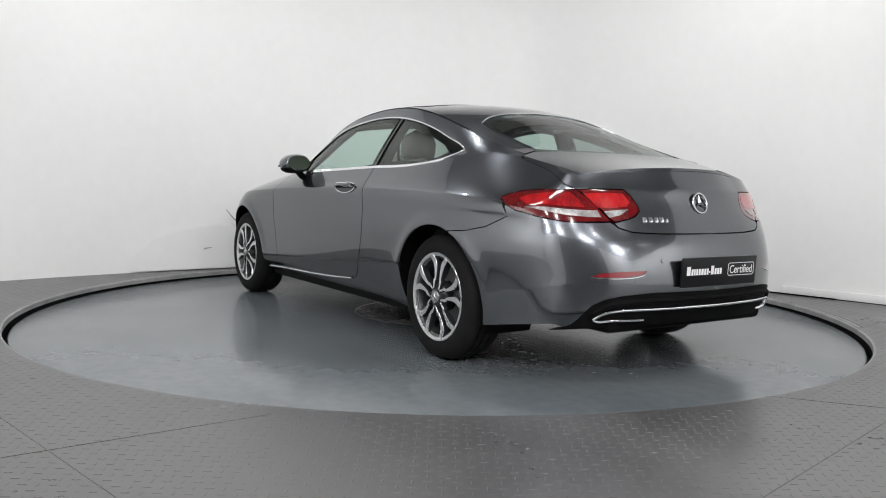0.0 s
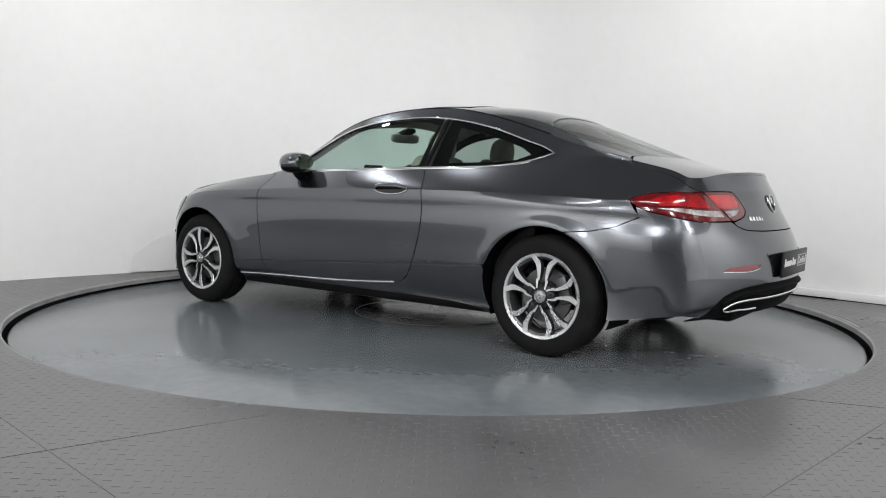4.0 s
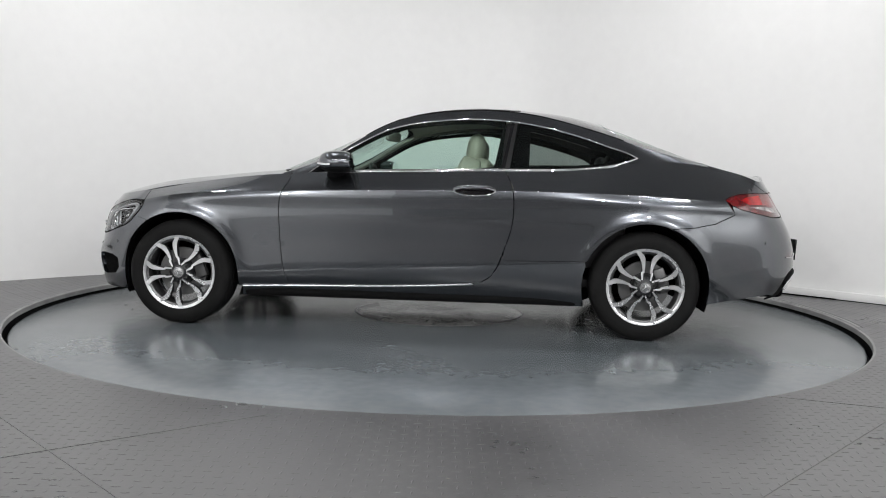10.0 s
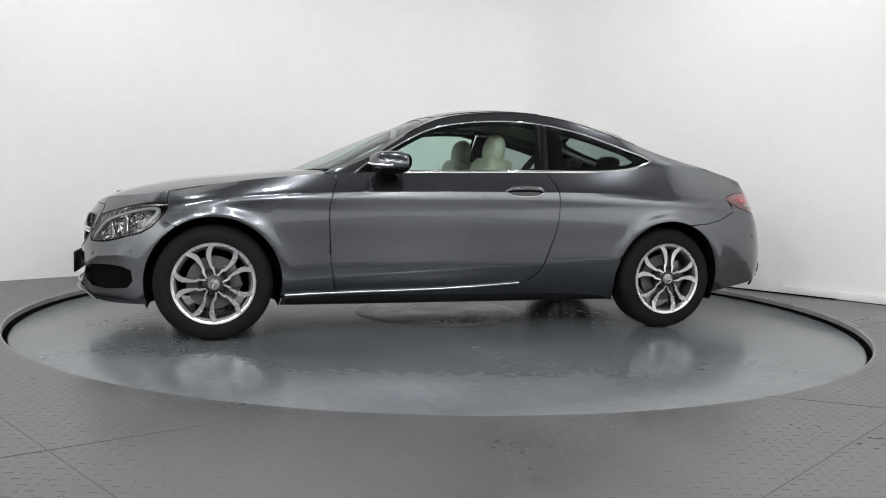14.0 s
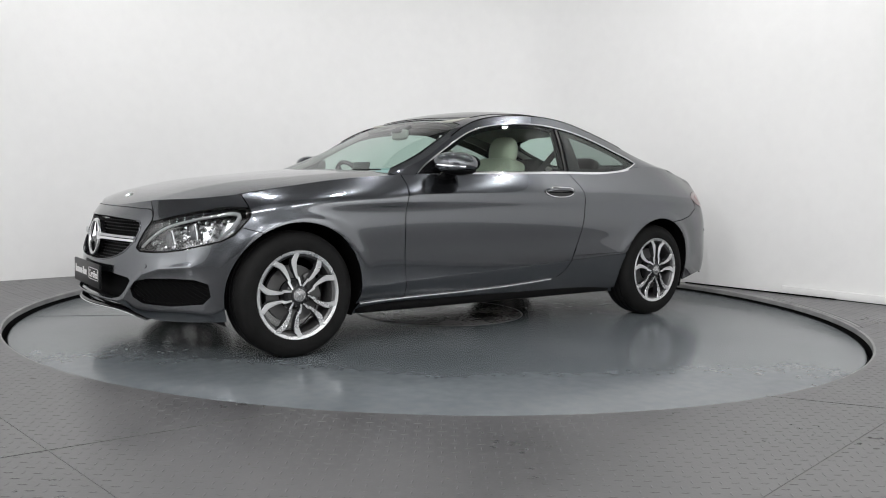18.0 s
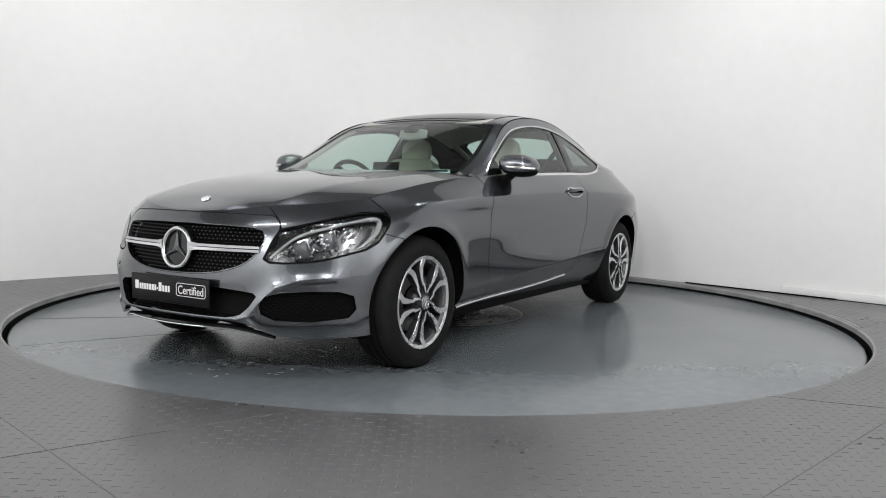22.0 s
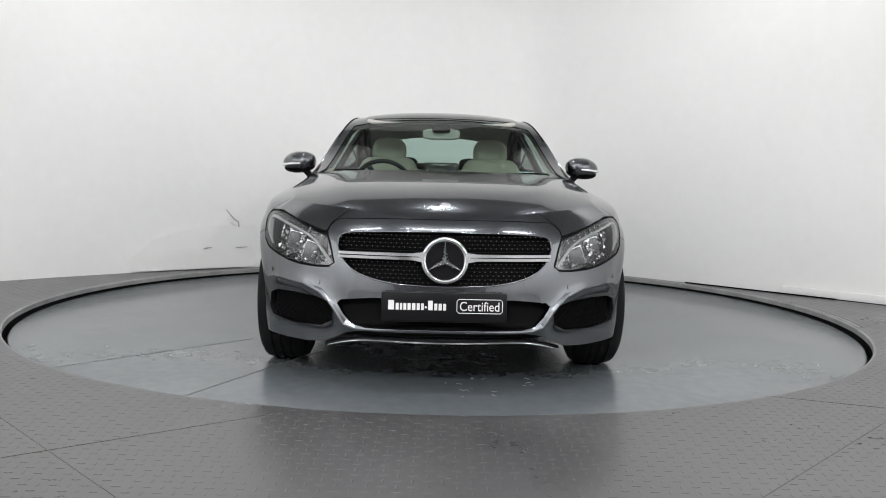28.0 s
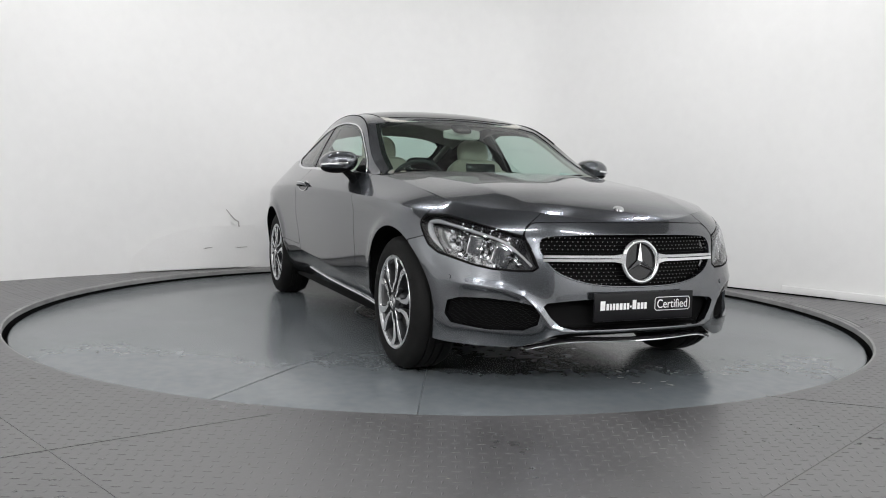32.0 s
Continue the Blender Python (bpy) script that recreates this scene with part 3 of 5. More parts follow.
# rear bumper
DIFF = R((0.0, 0.446), (0.24, 0.446), (0.391, 0.445), (0.516, 0.433), (0.588, 0.414), (0.631, 0.388)) + S((-2.266, 0.344), (-2.246, 0.317), (-2.225, 0.295), (-2.20, 0.28))
rear_bumper = S(*arch(-1.42, 0.374, 194, 113)) + S((-1.568, 0.673), (-1.69, 0.683), (-1.811, 0.707), (-1.93, 0.762)) + S(*shifted(LAMP_BOTTOM[::-1], 0, -0.005)) + S((-2.24, 0.747), (-2.284, 0.750)) \
    + R((0.518, 0.742), (0.502, 0.725), (0.44, 0.706), (0.3, 0.700), (0.15, 0.699), (0.0, 0.699)) + DIFF + S((-2.17, 0.292), (-2.05, 0.276), (-1.92, 0.256), (-1.80, 0.236))
REFLECT = R((0.64, 0.512), (0.604, 0.529), (0.522, 0.538), (0.411, 0.542), (0.437, 0.523), (0.522, 0.511))
shell("rear_bumper", [(skin, rear_bumper, [REFLECT], STEP)], PAINT, car, side="both", out=(-1, 0.6, 0))
both_sides("rear_reflector", [(skin, REFLECT, [], (0.05, 0.08))], RED_DARK, label="dark red bumper reflector", lift=-0.002)
diffuser = along(NU - 1, at_x(-2.15, 0.0), 0.0) + S((-2.196, 0.276), (-2.221, 0.291), (-2.243, 0.313), (-2.263, 0.340)) + R((0.63, 0.384), (0.586, 0.410), (0.515, 0.429), (0.39, 0.441), (0.24, 0.442), (0.0, 0.442))
shell("rear_diffuser", [(skin, diffuser, [], STEP)], BLACK, car, side="both", out=(-1, 0.4, 0), label="black plastic lower rear apron", lift=-0.004)
# front bumper
GRILLE = [(0.0, 0.702), (0.25, 0.699), (0.40, 0.692), (0.452, 0.676), (0.463, 0.641), (0.44, 0.58), (0.405, 0.543), (0.33, 0.507), (0.236, 0.486), (0.12, 0.476), (0.0, 0.473)]
INTAKE = [(0.0, 0.425), (0.3, 0.42), (0.44, 0.405), (0.458, 0.39), (0.43, 0.345), (0.39, 0.306), (0.33, 0.291), (0.0, 0.293)]
CHIN = [(0.79, 0.208), (0.70, 0.205), (0.60, 0.205), (0.53, 0.212), (0.47, 0.236), (0.41, 0.268), (0.35, 0.279), (0.0, 0.281)]
front_bumper = F((0.49, 0.728), (0.509, 0.692), (0.508, 0.684), (0.491, 0.638), (0.468, 0.556), (0.495, 0.537), (0.56, 0.535), (0.64, 0.540), (0.70, 0.552)) + S((1.91, 0.567), (1.86, 0.582), (1.803, 0.597), (1.746, 0.630), (1.713, 0.667), (1.70, 0.667), (1.6235, 0.6455)) \
    + S(*arch(1.42, 0.374, 56, -18, 18)) + F(*CHIN) + F(*INTAKE[::-1]) + F(*GRILLE[::-1]) + along(0.0, 2.15, 7.0, 10)
SIDE_INTAKE = F((0.474, 0.355), (0.50, 0.395), (0.56, 0.410), (0.66, 0.418), (0.75, 0.415), (0.79, 0.395), (0.797, 0.335), (0.778, 0.297), (0.66, 0.280), (0.53, 0.284), (0.478, 0.312))
shell("front_bumper", [(skin, front_bumper, [SIDE_INTAKE], (0.045, 0.08))], PAINT, car, side="both", out=(1, 0.6, 0), depth=0.03)
shell("grille_backing", [(skin, F(*GRILLE), [], (0.1, 0.2))], BLACK, car, side="both", out=(1, 0, 0), depth=0, lift=-0.04)
shell("lower_intake_backing", [(skin, F(*INTAKE), [], (0.1, 0.2))], BLACK, car, side="both", out=(1, 0, 0), depth=0, lift=-0.05)
shell("front_valance", [(skin, F(*[(a, b - 0.003) for a, b in CHIN[4:]]) + along(1.8, 0.0, 0.2, 8), [], (0.1, 0.2))], BLACK, car, side="both", out=(1, 0, 0), label="black plastic lower front apron", lift=-0.05)
both_sides("side_intake_backing", [(skin, SIDE_INTAKE, [], (0.1, 0.2))], BLACK, out=(1, 0, 0), depth=0, lift=-0.03)
both_sides("headlamp_lens", [(skin, HEAD, [], (0.06, 0.1))], LENS, out=(1, 0.6, 0), depth=0.004, lift=0.0)
both_sides("headlamp_housing", [(skin, HEAD, [], (0.1, 0.2))], HOUSING, out=(1, 0.6, 0), depth=0, lift=-0.07)
# bonnet
bonnet_edge = [tuple(skin(np.array([[u, 7.0]]))[0][:2]) for u in np.linspace(0, at_x(0.80), 40)]
bonnet = bonnet_edge + [(0.77, 0.70), (0.84, 0.6), (0.92, 0.4), (0.965, 0.2), (0.975, 0.0)]
bonnet_lip = along(2.17, at_x(1.667), 7.0) + S((1.667, 0.769), (1.69, 0.770), (1.73, 0.772), (1.774, 0.769)) + F((0.69, 0.748), (0.583, 0.711), (0.517, 0.692), (0.495, 0.729))
shell("bonnet", [(hood_surface, bonnet, [], (0.03, 0.03)), (skin, bonnet_lip, [], (0.05, 0.08))], PAINT, car, side="both", out=(0.3, 0, 1))

# cabin: roof with pillars, glass, side frames
xs = np.linspace(0.80, -1.78, 60)
SCREEN_SIDE = [(0.755, 0.688), (0.52, 0.655), (0.30, 0.61), (0.165, 0.575)]
HEADER = [(0.135, 0.45), (0.115, 0.25), (0.108, 0.0)]
BACK_SIDE = [(-1.755, 0.535), (-1.6, 0.535), (-1.4, 0.525), (-1.26, 0.505)]
BACK_TOP = [(-1.22, 0.45), (-1.185, 0.25), (-1.175, 0.0)]
roof = [(x, float(EDGE_Y(x))) for x in xs] + BACK_SIDE + BACK_TOP + HEADER[::-1] + SCREEN_SIDE[::-1]
shell("roof", [(roof_surface, roof, [], (0.03, 0.04))], PAINT, car, side="both", out=(0, 0, 1))
screen = SCREEN_SIDE + HEADER + [(0.955, 0.0), (0.94, 0.2), (0.89, 0.4), (0.81, 0.6)]
shell("windscreen", [(roof_surface, screen, [], (0.04, 0.05))], WINDOW, car, side="both", out=(0, 0, 1), depth=0.0, lift=-0.004)
back = BACK_SIDE + BACK_TOP + [(-1.82, 0.0), (-1.815, 0.2), (-1.79, 0.4)]
shell("rear_window", [(roof_surface, back, [], (0.04, 0.05))], WINDOW, car, side="both", out=(0, 0, 1), depth=0.0, lift=-0.004)
DLO_LOW = [(0.641, 0.950), (0.367, 0.974), (-0.112, 0.989), (-0.574, 1.003), (-1.038, 1.016), (-1.209, 1.038), (-1.32, 1.068), (-1.372, 1.088)]
DLO_TOP = [(-1.372, 1.088), (-1.31, 1.12), (-1.232, 1.146), (-1.054, 1.205), (-0.736, 1.284), (-0.455, 1.312), (-0.105, 1.293), (0.173, 1.228), (0.36, 1.13), (0.519, 1.036), (0.641, 0.950)]
dlo = [tuple(p) for p in smooth_line(DLO_LOW, 40)] + [tuple(p) for p in smooth_line(DLO_TOP, 60)][1:-1]
frame_out = [(x, float(EDGE_Z(x))) for x in np.linspace(0.80, -1.80, 60)] + [(x, float(BELT_Z(x))) for x in np.linspace(-1.80, 0.80, 60)][:-1]
both_sides("side_frame", [(cabin_side, frame_out, [dlo], (0.04, 0.03))], PAINT)
low, top = spline(*np.array(DLO_LOW).T), spline(*np.array(DLO_TOP).T)
pil0, pil1 = lambda z: -0.552 - (z - 1.0) * 0.18, lambda z: -0.572 - (z - 1.0) * 0.18
door_glass = [p for p in dlo if p[0] > pil0(p[1])]
quarter_glass = [p for p in dlo if p[0] < pil1(p[1])]
pillar = [(pil0(z), z) for z in (1.003, 1.15, 1.304)] + [(pil1(z), z) for z in (1.302, 1.15, 1.004)]
both_sides("door_window", [(cabin_side, door_glass, [], (0.05, 0.05))], WINDOW, depth=0.0, lift=-0.006)
both_sides("quarter_window", [(cabin_side, quarter_glass, [], (0.05, 0.05))], WINDOW_DARK, depth=0.0, lift=-0.006)
both_sides("b_pillar_trim", [(cabin_side, pillar, [], (0.05, 0.05))], GLOSS_BLACK, lift=-0.003)

# ---- trim of the car ----


def on_cabin(pts, lift=0.0):
    q = np.asarray(pts, float)
    n = surface_normals(cabin_side, q)
    n[n[:, 1] < 0] *= -1
    return cabin_side(q) + n * lift, n


def on_body(pts, lift=0.0):
    q = np.array(pts, float)
    n = surface_normals(skin, q)
    p = skin(q)
    flip = (n * (p * [0.4, 1, 0] + [0, 0.01, 0])).sum(1) < 0
    n[flip] *= -1
    return p + n * lift, n


def strip(name, pts, normals, mat, width, height, side, closed=False, label="", scale=None, parent=None):
    bm = bmesh.new()
    prof = [(-width / 2, -height), (-width / 2, height * 0.4), (-width * 0.25, height), (width * 0.25, height), (width / 2, height * 0.4), (width / 2, -height)]
    pts, normals = np.array(pts), np.array(normals)
    if side < 0:
        pts, normals = pts * [1, -1, 1], normals * [1, -1, 1]
    sweep(bm, pts, prof, normals, closed, scale)
    return part(name, bm, mat, parent or car, label, smooth=50)


for s in (1, -1):
    p, n = on_cabin(dlo, 0.001)
    strip("window_surround", p, n, CHROME, 0.0105, 0.004, s, True, "chrome window surround")
    low_pts = [(x, float(low(x)) - 0.008) for x in np.linspace(0.63, -1.25, 40)]
    p, n = on_cabin(low_pts, 0.002)
    strip("belt_strip", p, n, CHROME, 0.014, 0.005, s, False, "chrome strip below the windows")
    p, n = on_body(S(*[(a, b + 0.004) for a, b in smooth_line(SILL_TOP, 24)]), 0.006)
    strip("sill_strip", p, n, SATIN, 0.013, 0.005, s, False, "bright metal sill strip")

# black borders of the quarter windows and glass edges
q_in = np.array([(-0.72, 1.035), (-1.0, 1.04), (-1.16, 1.055), (-1.235, 1.085), (-1.17, 1.125), (-1.05, 1.165), (-0.9, 1.208), (-0.75, 1.243), (-0.725, 1.245)])
both_sides("quarter_window_border", [(cabin_side, quarter_glass, [[tuple(p) for p in q_in]], (0.05, 0.05))], GLOSS_BLACK, depth=0.003, lift=-0.009, label="black window border")
d_in = [(-0.51, 1.022)] + [(x, float(low(x)) + 0.012) for x in np.linspace(-0.4, 0.46, 20)] + [(x, float(top(x)) - 0.022) for x in np.linspace(0.44, -0.45, 24)] + [(-0.555, 1.27)]
both_sides("door_window_border", [(cabin_side, door_glass, [d_in], (0.05, 0.05))], BLACK, depth=0.003, lift=-0.012, label="black rubber window seal")
screen_in = [(0.735, 0.655), (0.52, 0.625), (0.30, 0.582), (0.205, 0.55), (0.18, 0.44), (0.165, 0.25), (0.158, 0.0), (0.90, 0.0), (0.885, 0.2), (0.84, 0.4), (0.775, 0.58)]
shell("windscreen_border", [(roof_surface, SCREEN_SIDE + HEADER + [(0.158, 0.0)] + screen_in[:6][::-1] + [(0.735, 0.655)], [], (0.04, 0.05))], BLACK, car, side="both", out=(0, 0, 1), depth=0.003, lift=-0.007, label="black windscreen border")
back_rim = BACK_SIDE + BACK_TOP + [(-1.225, 0.0), (-1.235, 0.25), (-1.27, 0.43), (-1.31, 0.47), (-1.45, 0.49), (-1.60, 0.495), (-1.72, 0.495), (-1.76, 0.4), (-1.785, 0.2), (-1.79, 0.0), (-1.82, 0.0), (-1.815, 0.2), (-1.79, 0.4)]
shell("rear_window_border", [(roof_surface, back_rim, [], (0.04, 0.05))], GLOSS_BLACK, car, side="both", out=(0, 0, 1), depth=0.003, lift=-0.007, label="black rear window border")
sunroof = [(0.085, 0.0), (0.085, 0.30), (0.06, 0.46), (0.02, 0.505), (-0.3, 0.505), (-0.62, 0.50), (-0.66, 0.45), (-0.67, 0.0)]
shell("sunroof", [(roof_surface, sunroof, [], (0.04, 0.05))], GLOSS_BLACK, car, side="both", out=(0, 0, 1), depth=0.004, lift=0.003, label="black glass sunroof panel")
for s in (1, -1):
    gx = np.linspace(0.30, -1.30, 40)
    p = np.c_[gx, EDGE_Y(gx), EDGE_Z(gx)] + [0, -0.004, 0.003]
    strip("roof_gutter", p, np.tile([0, 0.6, 0.8], (40, 1)), BLACK, 0.008, 0.0025, s, False, "black seal along the roof edge")
# cowl between bonnet and windscreen
cowl = [(0.99, 0.0), (0.985, 0.2), (0.94, 0.4), (0.86, 0.6), (0.79, 0.70), (0.735, 0.68), (0.80, 0.56), (0.86, 0.4), (0.905, 0.2), (0.92, 0.0)]
shell("cowl", [(hood_surface, cowl, [], (0.05, 0.05))], BLACK, car, side="both", out=(0, 0, 1), depth=0.01, lift=-0.02, label="black plastic cowl below the windscreen")

# wipers
for y0, y1 in ((-0.62, 0.02), (0.02, 0.60)):
    bm = bmesh.new()
    ys = np.linspace(y0, y1, 14)
    xsw = 0.945 - 0.30 * (np.abs(ys) / 0.74) ** 2.2
    p = roof_surface(np.c_[xsw - 0.045, ys]) + [0.05, 0, -0.038]
    sweep(bm, p, ring_profile(0.004, 0.005, 6), [(0.4, 0, 1)] * 14)
    part("wiper", bm, BLACK, car, "black windscreen wiper")

# door handles
for s in (1, -1):
    cz, cx = 0.872, -0.40
    oval = [(cx + 0.122 * math.cos(a) * (1 - 0.0 * math.sin(a)), cz + 0.031 * math.sin(a)) for a in np.linspace(0, 2 * math.pi, 33)[:-1]]
    q = S(*oval)
    sd = "left" if s > 0 else "right"
    shell("handle_recess", [(skin, q, [], (0.03, 0.06))], GLOSS_BLACK, car, side=sd, depth=0.004, lift=0.0025, label="dark door handle recess")
    p, n = on_body(q, 0.004)
    strip("handle_ring", p, n, CHROME, 0.006, 0.002, s, True, "thin chrome ring round the door handle")
    hx = np.linspace(cx - 0.118, cx + 0.118, 16)
    p, n = on_body(S(*[(x, cz + 0.004) for x in hx]), 0.0)
    bow = 0.008 + 0.028 * np.clip(1 - ((hx - cx) / 0.118) ** 4, 0, 1)
    p = p + n * bow[:, None]
    bm = bmesh.new()
    if s < 0:
        p, n = p * [1, -1, 1], n * [1, -1, 1]
    sweep(bm, p, ring_profile(0.014, 0.007, 10), n)
    h = part("door_handle", bm, PAINT, car, "grey door handle with a chrome strip")
    bm = bmesh.new()
    sweep(bm, p[1:-1] + n[1:-1] * 0.006 + [0, 0, 0.003], ring_profile(0.0035, 0.002, 6), n[1:-1])
    part("handle_strip", bm, CHROME, h, "chrome strip")

# door mirrors
for s in (1, -1):
    bm = bmesh.new()
    bmesh.ops.create_uvsphere(bm, u_segments=36, v_segments=22, radius=1.0)
    for v in bm.verts:
        x, y, z = v.co
        k = 1.0 - 0.22 * max(0.0, y) ** 2
        x = math.copysign(abs(x) ** 0.8, x)
        z = math.copysign(abs(z) ** 0.85, z)
        x = max(x, -0.75)
        v.co = (0.43 + 0.115 * x * (1.0 - 0.15 * y) - 0.022 * y, s * (0.895 + 0.105 * math.copysign(abs(y) ** 0.85, y)), 1.028 + 0.064 * z * k - 0.008 * y)
    mirror = part("door_mirror", bm, PAINT, car, "grey door mirror housing", smooth=60)
    bm = bmesh.new()
    bmesh.ops.create_uvsphere(bm, u_segments=28, v_segments=14, radius=1.0)
    for v in bm.verts:
        x, y, z = v.co
        v.co = (0.428 + 0.104 * max(x, -0.75) - 0.02 * y, s * (0.893 + 0.100 * y), 0.998 + 0.040 * min(z, 0.0) - 0.008 * y)
    part("mirror_base", bm, BLACK, mirror, "black underside of the mirror", smooth=60)
    bm = bmesh.new()
    pts = []
    for a in np.linspace(-0.2, 1.25, 12):
        y = math.sin(a)
        pts.append((0.43 + 0.119 * math.cos(a) ** 0.8 * (1 - 0.15 * y) - 0.022 * y, s * (0.897 + 0.108 * math.copysign(abs(y) ** 0.85, y)), 1.014 - 0.008 * y))
    sweep(bm, pts, ring_profile(0.004, 0.007, 8), [(0, 0, 1)] * 12)
    part("mirror_indicator", bm, CHROME, mirror, "clear indicator strip with chrome line")
    bm = bmesh.new()
    g = [bm.verts.new((0.3385 - 0.011 * math.cos(a), s * (0.893 + 0.088 * math.cos(a)), 1.03 + 0.048 * math.sin(a))) for a in np.linspace(0, 2 * math.pi, 29)[:-1]]
    bm.faces.new(g)
    part("mirror_glass", bm, MIRROR, mirror, "mirror glass")
    bm = bmesh.new()
    sweep(bm, [(0.47, s * 0.80, 0.925), (0.455, s * 0.83, 0.95), (0.44, s * 0.865, 0.985)], ring_profile(0.05, 0.02, 12), [(0, s * 0.7, -0.7)] * 3)
    part("mirror_arm", bm, BLACK, mirror, "black mirror arm")
    bm = bmesh.new()
    sail = [(0.645, 0.957), (0.455, 0.975), (0.45, 1.05), (0.5, 1.045)]
    p, n = on_cabin(sail, 0.002)
    if s < 0:
        p = p * [1, -1, 1]
    bm.faces.new([bm.verts.new(v) for v in p])
    bmesh.ops.solidify(bm, geom=bm.faces[:], thickness=0.008)
    part("mirror_sail", bm, GLOSS_BLACK, car, "black triangle at the mirror's foot")


# ---- emblem: a ring with three blades ----
def emblem(name, m, r, mat, parent, depth):
    bm = bmesh.new()
    n = 48
    sweep(bm, [(r * math.cos(2 * math.pi * k / n), r * math.sin(2 * math.pi * k / n), 0) for k in range(n)], ring_profile(r * 0.125, depth * 0.6, 10), [(0, 0, 1)] * n, True)
    ring = part(name, bm, mat, parent, "round chrome badge ring", smooth=60)
    ring.matrix_local = m
    for k in range(3):
        a = math.pi / 2 + k * 2 * math.pi / 3
        bm = bmesh.new()
        d, e = Vector((math.cos(a), math.sin(a), 0)), Vector((-math.sin(a), math.cos(a), 0))
        tip, base = d * r * 0.97, Vector((0, 0, depth * 0.9))
        l, rr = (-d * 0.10 + e * 0.17) * r, (-d * 0.10 - e * 0.17) * r
        vs = [bm.verts.new(p) for p in (tip + Vector((0, 0, depth * 0.3)), l, rr, base, tip - Vector((0, 0, depth * 0.2)), Vector((0, 0, -depth * 0.3)))]
        for f in ((0, 1, 3), (0, 3, 2), (1, 4, 5), (5, 4, 2), (0, 4, 1), (0, 2, 4), (1, 5, 3), (3, 5, 2)):
            bm.faces.new([vs[i] for i in f])
        part("blade", bm, mat, ring, smooth=5)
    return ring


# grille: studs, bars, ring
def front_at(y, z, lift=0.0):
    q = on_skin("f", abs(y), z)
    p, n = on_body([q], lift)
    p, n = p[0], n[0]
    if y < 0:
        p, n = p * [1, -1, 1], n * [1, -1, 1]
    return Vector(p), Vector(n)


bm = bmesh.new()
gy, gz = np.meshgrid(np.arange(-0.46, 0.461, 0.023), np.arange(0.486, 0.70, 0.0165))
rows_grille = np.array(GRILLE)
full = np.vstack([rows_grille, rows_grille[::-1] * [-1, 1]])
for i in range(gy.shape[0]):
    for j in range(gy.shape[1]):
        y, z = gy[i, j] + (0.0115 if i % 2 else 0), gz[i, j]
        if not inside(full, np.array([[y, z]]))[0] or abs(z - 0.598) < 0.02 or math.hypot(y, z - 0.583) < 0.115:
            continue
        xx = 2.205 - 0.075 * (abs(y) / 0.45) ** 2 - (z - 0.42) * 0.12 - 0.027
        r = bmesh.ops.create_cube(bm, size=1.0, matrix=pose(xx, y, z, 45, 0, 0) @ Matrix.Diagonal((0.006, 0.0034, 0.0034, 1)))
tagged(part("grille_studs", bm, STUD, car, "rows of small dark metal grille studs"), kind="stuff")
bm = bmesh.new()
for z in np.arange(0.486, 0.70, 0.0165):
    ys = np.linspace(-0.455, 0.455, 40)
    ok = inside(full, np.c_[ys, np.full(40, z)])
    ys = ys[ok]
    if len(ys) > 3:
        sweep(bm, [(2.205 - 0.075 * (abs(y) / 0.45) ** 2 - (z - 0.42) * 0.12 - 0.03, y, z) for y in ys], [(-0.004, -0.0015), (0.004, -0.0015), (0.004, 0.0015), (-0.004, 0.0015)])
part("grille_mesh", bm, BLACK, car, "black grille mesh")
for s in (1, -1):
    for dz, mat in ((0.0075, SATIN), (-0.0085, CHROME)):
        bm = bmesh.new()
        ys = np.linspace(0.085, 0.452, 16)
        pts = [(2.195 - 0.07 * (y / 0.45) ** 2 - 0.02, s * y, 0.598 + dz * (1.0 if y > 0.12 else 1.25)) for y in ys]
        sweep(bm, pts, [(-0.012, -0.0065), (-0.012, 0.0065), (0.004, 0.0065), (0.011, 0.0), (0.004, -0.0065)] if s < 0 else [(0.012, -0.0065), (0.012, 0.0065), (-0.004, 0.0065), (-0.011, 0.0), (-0.004, -0.0065)], scale=[1.0 + 0.9 * max(0, 1 - (y - 0.085) / 0.07) ** 2 - 0.25 * y for y in ys])
        part("grille_bar", bm, mat, car, "bright metal grille bar")
bm = bmesh.new()
p, n = [], []
for y, z in list(smooth_line(GRILLE, 40)):
    v, nn = front_at(y, z, 0.001)
    p.append(v), n.append(nn)
for v, nn in list(zip(p, n))[::-1][1:-1]:
    p.append(Vector((v.x, -v.y, v.z))), n.append(Vector((nn.x, -nn.y, nn.z)))
sweep(bm, p, ring_profile(0.0035, 0.0025, 8), n, True)
part("grille_frame", bm, PAINT, car, "thin grey grille frame")
bm = bmesh.new()
bmesh.ops.create_cone(bm, cap_ends=True, segments=40, radius1=0.09, radius2=0.088, depth=0.03, matrix=pose(2.158, 0, 0.583, 0, 84, 0))
part("emblem_backing", bm, GLOSS_BLACK, car, "gloss black disc behind the badge")
emblem("front_emblem", pose(2.180, 0, 0.583, 0, -6, 0) @ Matrix(((0, 0, 1, 0), (1, 0, 0, 0), (0, 1, 0, 0), (0, 0, 0, 1))), 0.090, EMBLEM, car, 0.018)
bm = bmesh.new()
bmesh.ops.create_cone(bm, cap_ends=True, segments=24, radius1=0.026, radius2=0.022, depth=0.008, matrix=pose(2.005, 0, float(HOOD_Z(2.005)) + 0.003, 0, 24, 0))
part("bonnet_badge", bm, CHROME, car, "small round chrome bonnet badge")
